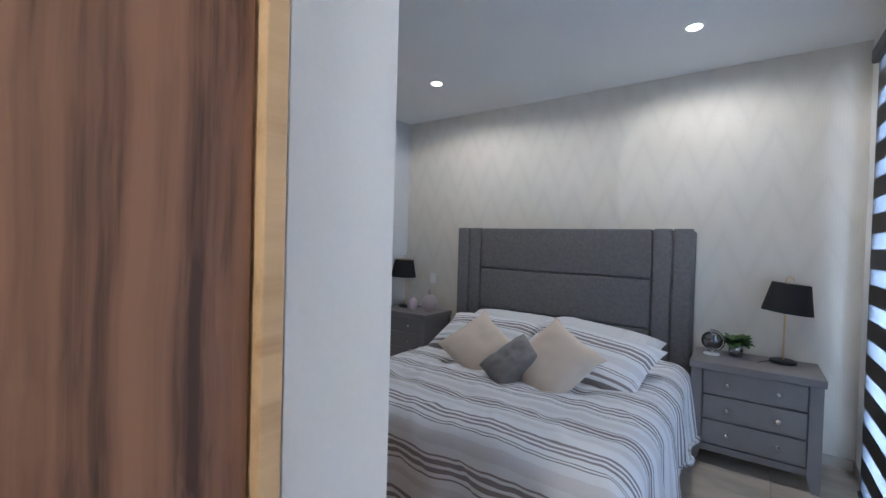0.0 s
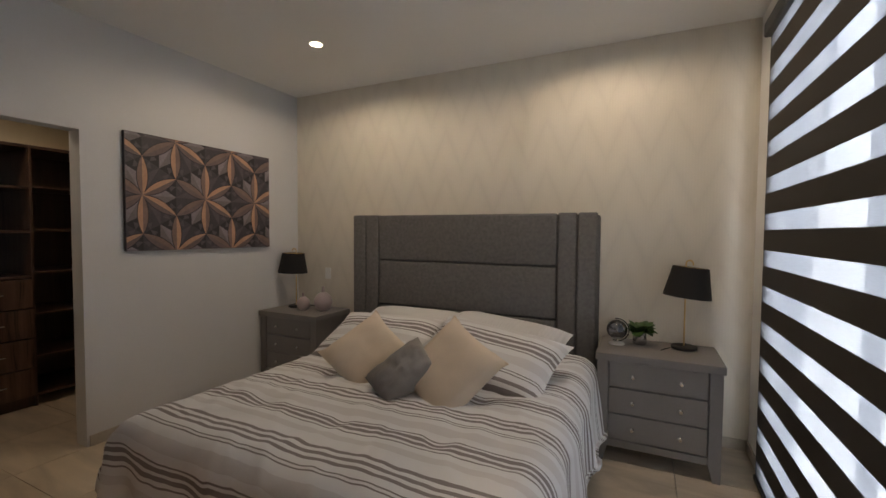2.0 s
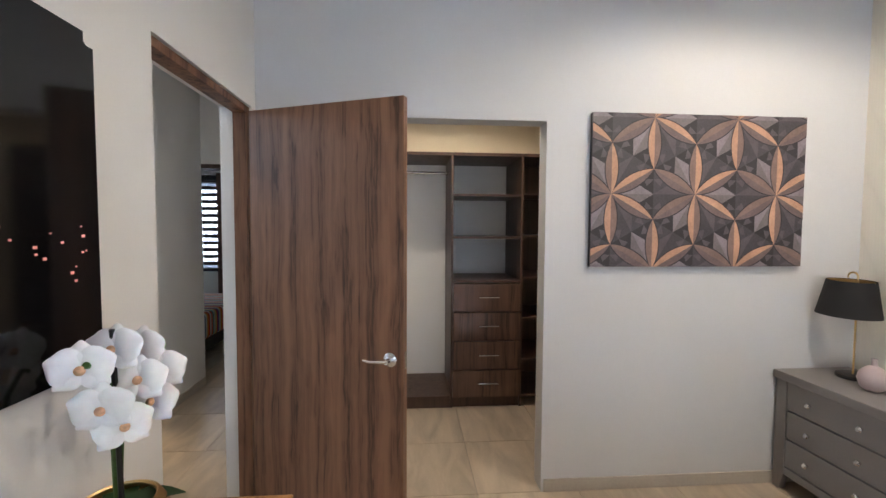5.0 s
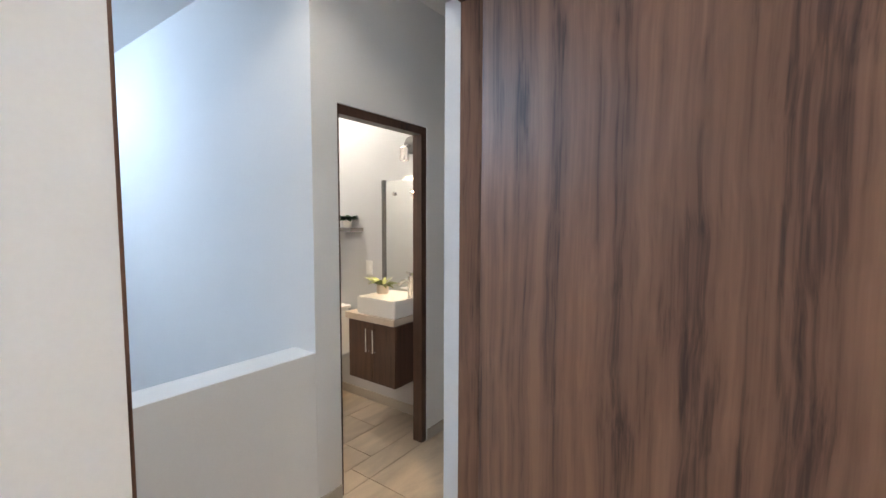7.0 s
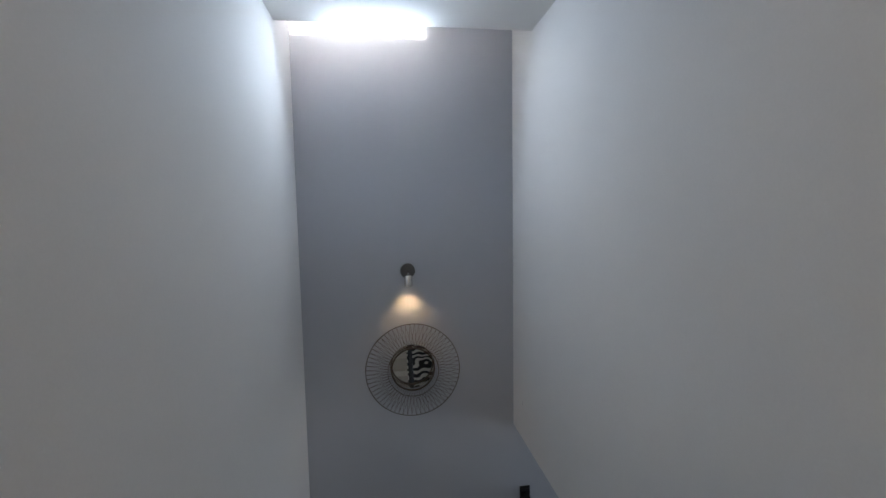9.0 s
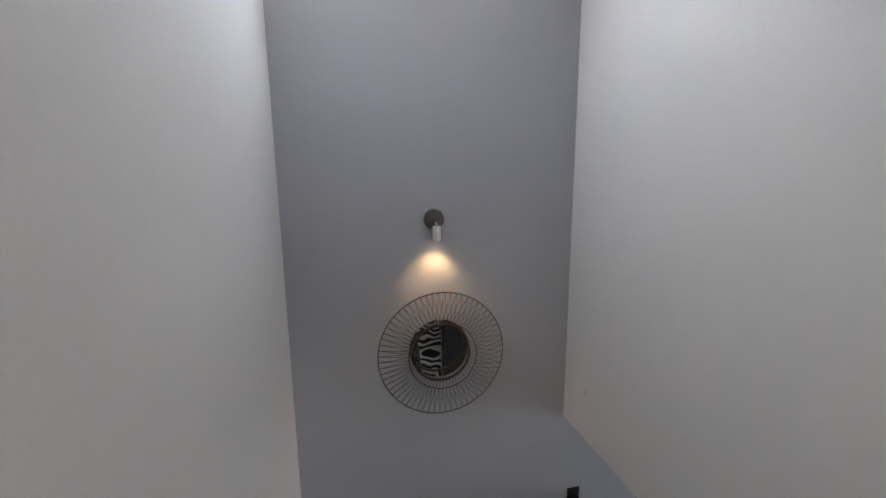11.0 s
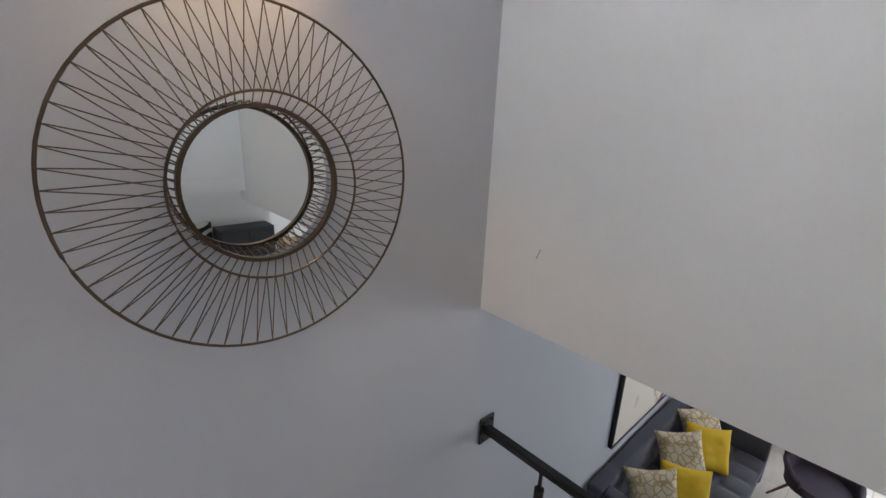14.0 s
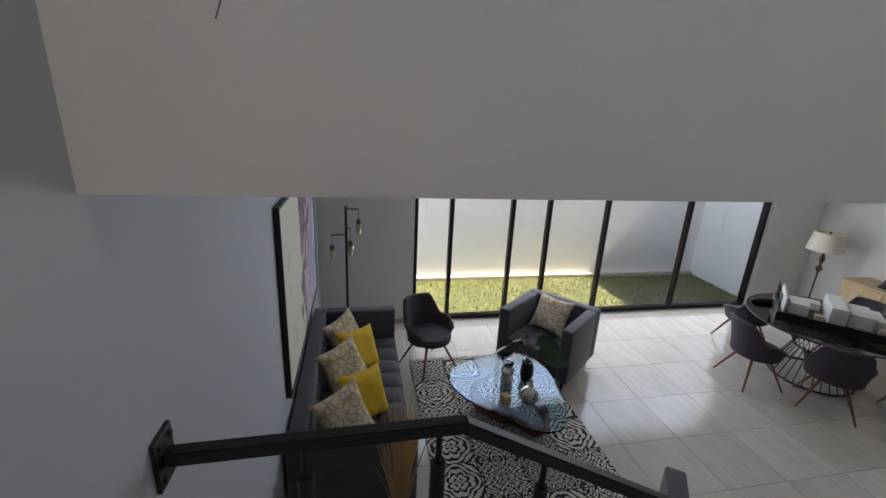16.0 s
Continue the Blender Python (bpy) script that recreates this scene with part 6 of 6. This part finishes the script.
def build_model():
    ob = thing("scale_model", pose(-5.56, 3.03, GROUND + 0.752, 0, 0, 44), "architectural scale model of a house under a glass box", "model")
    part("tray", box(-0.52, -0.36, 0, 0.52, 0.36, 0.06, 0.003), BLACK, ob)
    for e in ((-0.52, -0.362, 0.52, -0.347), (-0.52, 0.347, 0.52, 0.362), (-0.522, -0.346, -0.51, 0.346), (0.51, -0.346, 0.522, 0.346)):
        part("tray_edge", box(e[0], e[1], 0.0, e[2], e[3], 0.105, 0.002), BLACK, ob)
    part("lawn", box(-0.48, -0.32, 0.06, 0.48, 0.32, 0.066), mat("model_turf", (0.10, 0.105, 0.055), 0.9, var=0.3, scale=40), ob)
    for x0, y0, x1, y1, h in ((-0.46, -0.30, -0.44, 0.30, 0.20), (-0.40, -0.20, -0.22, 0.10, 0.13), (-0.05, -0.28, 0.10, 0.26, 0.20), (0.14, -0.20, 0.34, 0.20, 0.15), (0.38, -0.1, 0.46, 0.28, 0.10), (-0.2, 0.12, -0.08, 0.28, 0.08)):
        part("block", box(x0, y0, 0.066, x1, y1, 0.066 + h, 0.001), PLATE, ob)
    for x, y in ((-0.12, -0.2), (-0.3, 0.2), (0.22, -0.27), (0.42, -0.24)):
        part("room", box(x - 0.04, y - 0.04, 0.066, x + 0.04, y + 0.04, 0.12, 0.001), STONE, ob)
    for a in ((-0.505, -0.345, 0.508, -0.339), (-0.505, 0.339, 0.508, 0.345), (-0.508, -0.338, -0.502, 0.338), (0.502, -0.338, 0.508, 0.338)):
        part("glass_side", box(a[0], a[1], 0.062, a[2], a[3], 0.30), GLASS, ob)


build_model()


def build_sideboard():
    ob = thing("sideboard", pose(-5.75, 4.74, GROUND), "pale oak sideboard against the dining wall", "sideboard")
    part("top", box(-0.78, -0.25, 0.85, 0.78, 0.25, 0.88, 0.003), OAK, ob)
    part("body", box(-0.77, -0.23, 0.10, 0.77, 0.25, 0.85), OAK, ob)
    for k in range(3):
        x = -0.76 + k * 0.508
        for z0, z1 in ((0.11, 0.60), (0.61, 0.84)):
            d = part("drawer", box(x, -0.248, z0, x + 0.50, -0.23, z1, 0.002), OAK, ob)
            part("pull", tube([(x + 0.25, -0.27, (z0 + z1) / 2), (x + 0.25, -0.247, (z0 + z1) / 2)], 0.012, 10), CHROME, d)
    for x in (-0.7, 0.7):
        for y in (-0.18, 0.2):
            part("leg", box(x - 0.025, y - 0.025, 0, x + 0.025, y + 0.025, 0.10), OAK, ob)
    sc = thing("black_sculpture", pose(-6.12, 4.70, GROUND + 0.882), "slender black figure-like sculpture", "sculpture")
    part("body", lathe([(0, 0), (0.09, 0), (0.05, 0.05), (0.025, 0.16), (0.03, 0.30), (0.045, 0.40), (0.02, 0.46), (0, 0.47)], 20), BLACK, sc, "", True)


build_sideboard()
build_window("window_4", GLASSX - 0.10, -1.66, 4.02, GROUND, -0.72, [-1.14, -0.262, 0.29, 1.205, 2.60], "long run of black-framed sliding garden windows", 0.09, 0.055)

# ---- ground floor under the hall, seen in the round mirror ----
slab("wall_partition", -3.6, 1.60, GROUND, STAIR_L, 1.75, -0.302, WHITE, "white ground floor partition", axis="y")
CAB = thing("tall_cabinet", pose(-3.22, 1.30, GROUND), "tall charcoal grey cabinet", "cabinet")
CHARCOAL = mat("charcoal_lacquer", (0.035, 0.036, 0.040), 0.5, var=0.05)
part("body", box(-0.32, 0.0, 0.06, 0.32, 0.298, 2.15, 0.004), CHARCOAL, CAB)
part("plinth", box(-0.30, 0.03, 0.0, 0.30, 0.29, 0.06), BLACK, CAB)
for s in (-1, 1):
    part("door", box(s * 0.16 - 0.155, -0.02, 0.07, s * 0.16 + 0.155, -0.001, 2.14, 0.002), CHARCOAL, CAB)


def swirl():
    m = mat("swirl_print", (0.75, 0.72, 0.66), 0.7, var=0.04, grain=200)
    n, l = m.node_tree.nodes, m.node_tree.links
    b = n["Principled BSDF"]
    tc, w, cr = n.new("ShaderNodeTexCoord"), n.new("ShaderNodeTexWave"), n.new("ShaderNodeValToRGB")
    w.wave_type, w.inputs["Scale"].default_value, w.inputs["Distortion"].default_value, w.inputs["Detail"].default_value, w.inputs["Detail Scale"].default_value = "RINGS", 2.2, 14.0, 1.0, 1.2
    l.new(tc.outputs["Object"], w.inputs["Vector"])
    cr.color_ramp.interpolation = "CONSTANT"
    cr.color_ramp.elements[0].color, cr.color_ramp.elements[1].position, cr.color_ramp.elements[1].color = (0.02, 0.018, 0.016, 1), 0.52, (0.76, 0.72, 0.65, 1)
    l.new(w.outputs[0], cr.inputs[0])
    l.new(cr.outputs[0], b.inputs["Base Color"])
    return m


SW = thing("swirl_canvas", pose(-2.42, 1.60, -1.95), "large canvas with bold black and white swirls", "picture")
part("canvas", box(-0.46, -0.04, -0.95, 0.46, -0.002, 0.95, 0.003), swirl(), SW)
# ---- lawn ----
setting("lawn", box(-9.2, -14, GROUND - 0.13, GLASSX - 0.2, 4.42, GROUND - 0.07), SOIL, "lawn bed between the house and the garden wall", "ground")
rnd = random.Random(11)
verts, faces = [], []
for k in range(16000):
    x, y = rnd.uniform(-9.18, GLASSX - 0.24), rnd.uniform(-4.0, 4.40)
    a, h, s = rnd.uniform(0, 6.28), rnd.uniform(0.03, 0.065), rnd.uniform(0.004, 0.008)
    i = len(verts)
    verts += [(x - s * math.cos(a), y - s * math.sin(a), GROUND - 0.072), (x + s * math.cos(a), y + s * math.sin(a), GROUND - 0.072), (x + rnd.uniform(-0.03, 0.03), y + rnd.uniform(-0.03, 0.03), GROUND - 0.072 + h)]
    faces.append((i, i + 1, i + 2))
me = bpy.data.meshes.new("grass")
me.from_pydata(verts, [], faces)
me.materials.append(mat("grass_blades", (0.26, 0.28, 0.08), 0.7, var=0.4, scale=1.5, grain=30, bump=0))
tagged(new("grass", me), "short dry-tipped garden grass", "grass", kind="stuff")
setting("garden_curb", box(-9.2, -14, GROUND - 0.07, -9.12, 4.42, GROUND + 0.0), STONE, "stone edging along the garden wall", "curb")

# ---- ground floor skirting and floor tiles, last ----
skirting(GLASSX, MIRRORY, GLASSX + 0.012, -1.68, GROUND)
skirting(GLASSX, 4.04, GLASSX + 0.012, DINING, GROUND)
skirting(-7.42, DINING - 0.012, STAIR_L, DINING, GROUND)


def tiles(parent, x0, y0, x1, y1, z, w, d, ox, oy, material, gap=0.004, top=0.0, bond=0.0, limit=300):
    """Floor tiles as pieces that share their meshes."""
    shared = {}
    parent_ob = bpy.data.objects[parent]
    j = math.floor((y0 - oy) / d)
    count = 0
    while oy + j * d < y1:
        i = math.floor((x0 - ox) / w) - 1
        while ox + i * w + (bond * (j % 2)) * w < x1:
            sx = ox + i * w + (bond * (j % 2)) * w
            a, b = max(sx + gap / 2, x0), min(sx + w - gap / 2, x1)
            c, e = max(oy + j * d + gap / 2, y0), min(oy + (j + 1) * d - gap / 2, y1)
            i += 1
            if b - a < 0.02 or e - c < 0.02:
                continue
            key = (round(b - a, 3), round(e - c, 3))
            if key not in shared:
                bm = box(-key[0] / 2, -key[1] / 2, -0.012, key[0] / 2, key[1] / 2, 0.0)
                me = bpy.data.meshes.new("tile")
                for f in list(bm.faces):
                    if f.normal.z < -0.5:
                        bm.faces.remove(f)
                bm.to_mesh(me)
                bm.free()
                me.materials.append(material)
                shared[key] = me
            ob = new("tile", shared[key])
            ob.parent = parent_ob
            ob.location = ((a + b) / 2, (c + e) / 2, z + top)
            count += 1
        j += 1
    return count


def tile_mat(name, base, rough, streak=0.16):
    m = mat(name, base, rough, var=0.05, scale=2.0, grain=60, bump=0.01)
    n, l = m.node_tree.nodes, m.node_tree.links
    b = n["Principled BSDF"]
    tc, info, mp, nz, add = n.new("ShaderNodeTexCoord"), n.new("ShaderNodeObjectInfo"), n.new("ShaderNodeMapping"), n.new("ShaderNodeTexNoise"), n.new("ShaderNodeVectorMath")
    add.operation = "SCALE"
    add.inputs[0].default_value = (37, 11, 5)
    l.new(info.outputs["Random"], add.inputs["Scale"])
    mp.inputs["Scale"].default_value = (1.2, 5.0, 1)
    l.new(tc.outputs["Object"], mp.inputs["Vector"])
    l.new(add.outputs[0], mp.inputs["Location"])
    nz.inputs["Scale"].default_value, nz.inputs["Detail"].default_value, nz.inputs["Distortion"].default_value = 1.6, 6, 0.8
    l.new(mp.outputs[0], nz.inputs["Vector"])
    mr = n.new("ShaderNodeMapRange")
    mr.inputs[1].default_value, mr.inputs[2].default_value = 0.3, 0.7
    mr.inputs[3].default_value, mr.inputs[4].default_value = 1 - streak, 1 + streak
    l.new(nz.outputs[0], mr.inputs[0])
    rv = n.new("ShaderNodeMath")
    rv.operation = "MULTIPLY_ADD"
    rv.inputs[1].default_value = 0.14
    l.new(info.outputs["Random"], rv.inputs[0])
    l.new(mr.outputs[0], rv.inputs[2])
    sc = n.new("ShaderNodeVectorMath")
    sc.operation = "SCALE"
    l.new(b.inputs["Base Color"].links[0].from_socket, sc.inputs[0])
    l.new(rv.outputs[0], sc.inputs["Scale"])
    l.new(sc.outputs[0], b.inputs["Base Color"])
    return m


UP = tile_mat("beige_porcelain_tile", (0.46, 0.375, 0.28), 0.28, 0.22)
DOWN = tile_mat("polished_porcelain_tile", (0.52, 0.475, 0.42), 0.14, 0.10)
tiles("floor", -4.46, 1.605, EAST, NORTH, 0.0, 0.60, 0.60, -2.67, 1.62, UP)
tiles("floor", -7.48, 0.26, -0.98, 1.60, 0.0, 0.60, 0.60, -2.67, 0.42, UP)
tiles("floor_ensuite", 0.13, -0.79, 1.59, 0.245, 0.0, 0.60, 0.30, 0, 0, UP)
tiles("floor", 0.13, 0.26, 1.59, 1.60, 0.0, 0.60, 0.30, 0, 0, UP)
tiles("floor_bath", -4.04, -2.19, -3.06, 0.256, 0.0, 0.60, 0.30, -4.04, 0, UP, bond=0.5)
tiles("floor_guest", -7.48, -1.69, -4.36, 0.245, 0.0, 0.60, 0.60, -2.67, 0.42, UP)
tiles("floor_living", GLASSX, MIRRORY, STAIR_L, DINING, GROUND, 0.60, 0.60, -5.44, 0.01, DOWN)
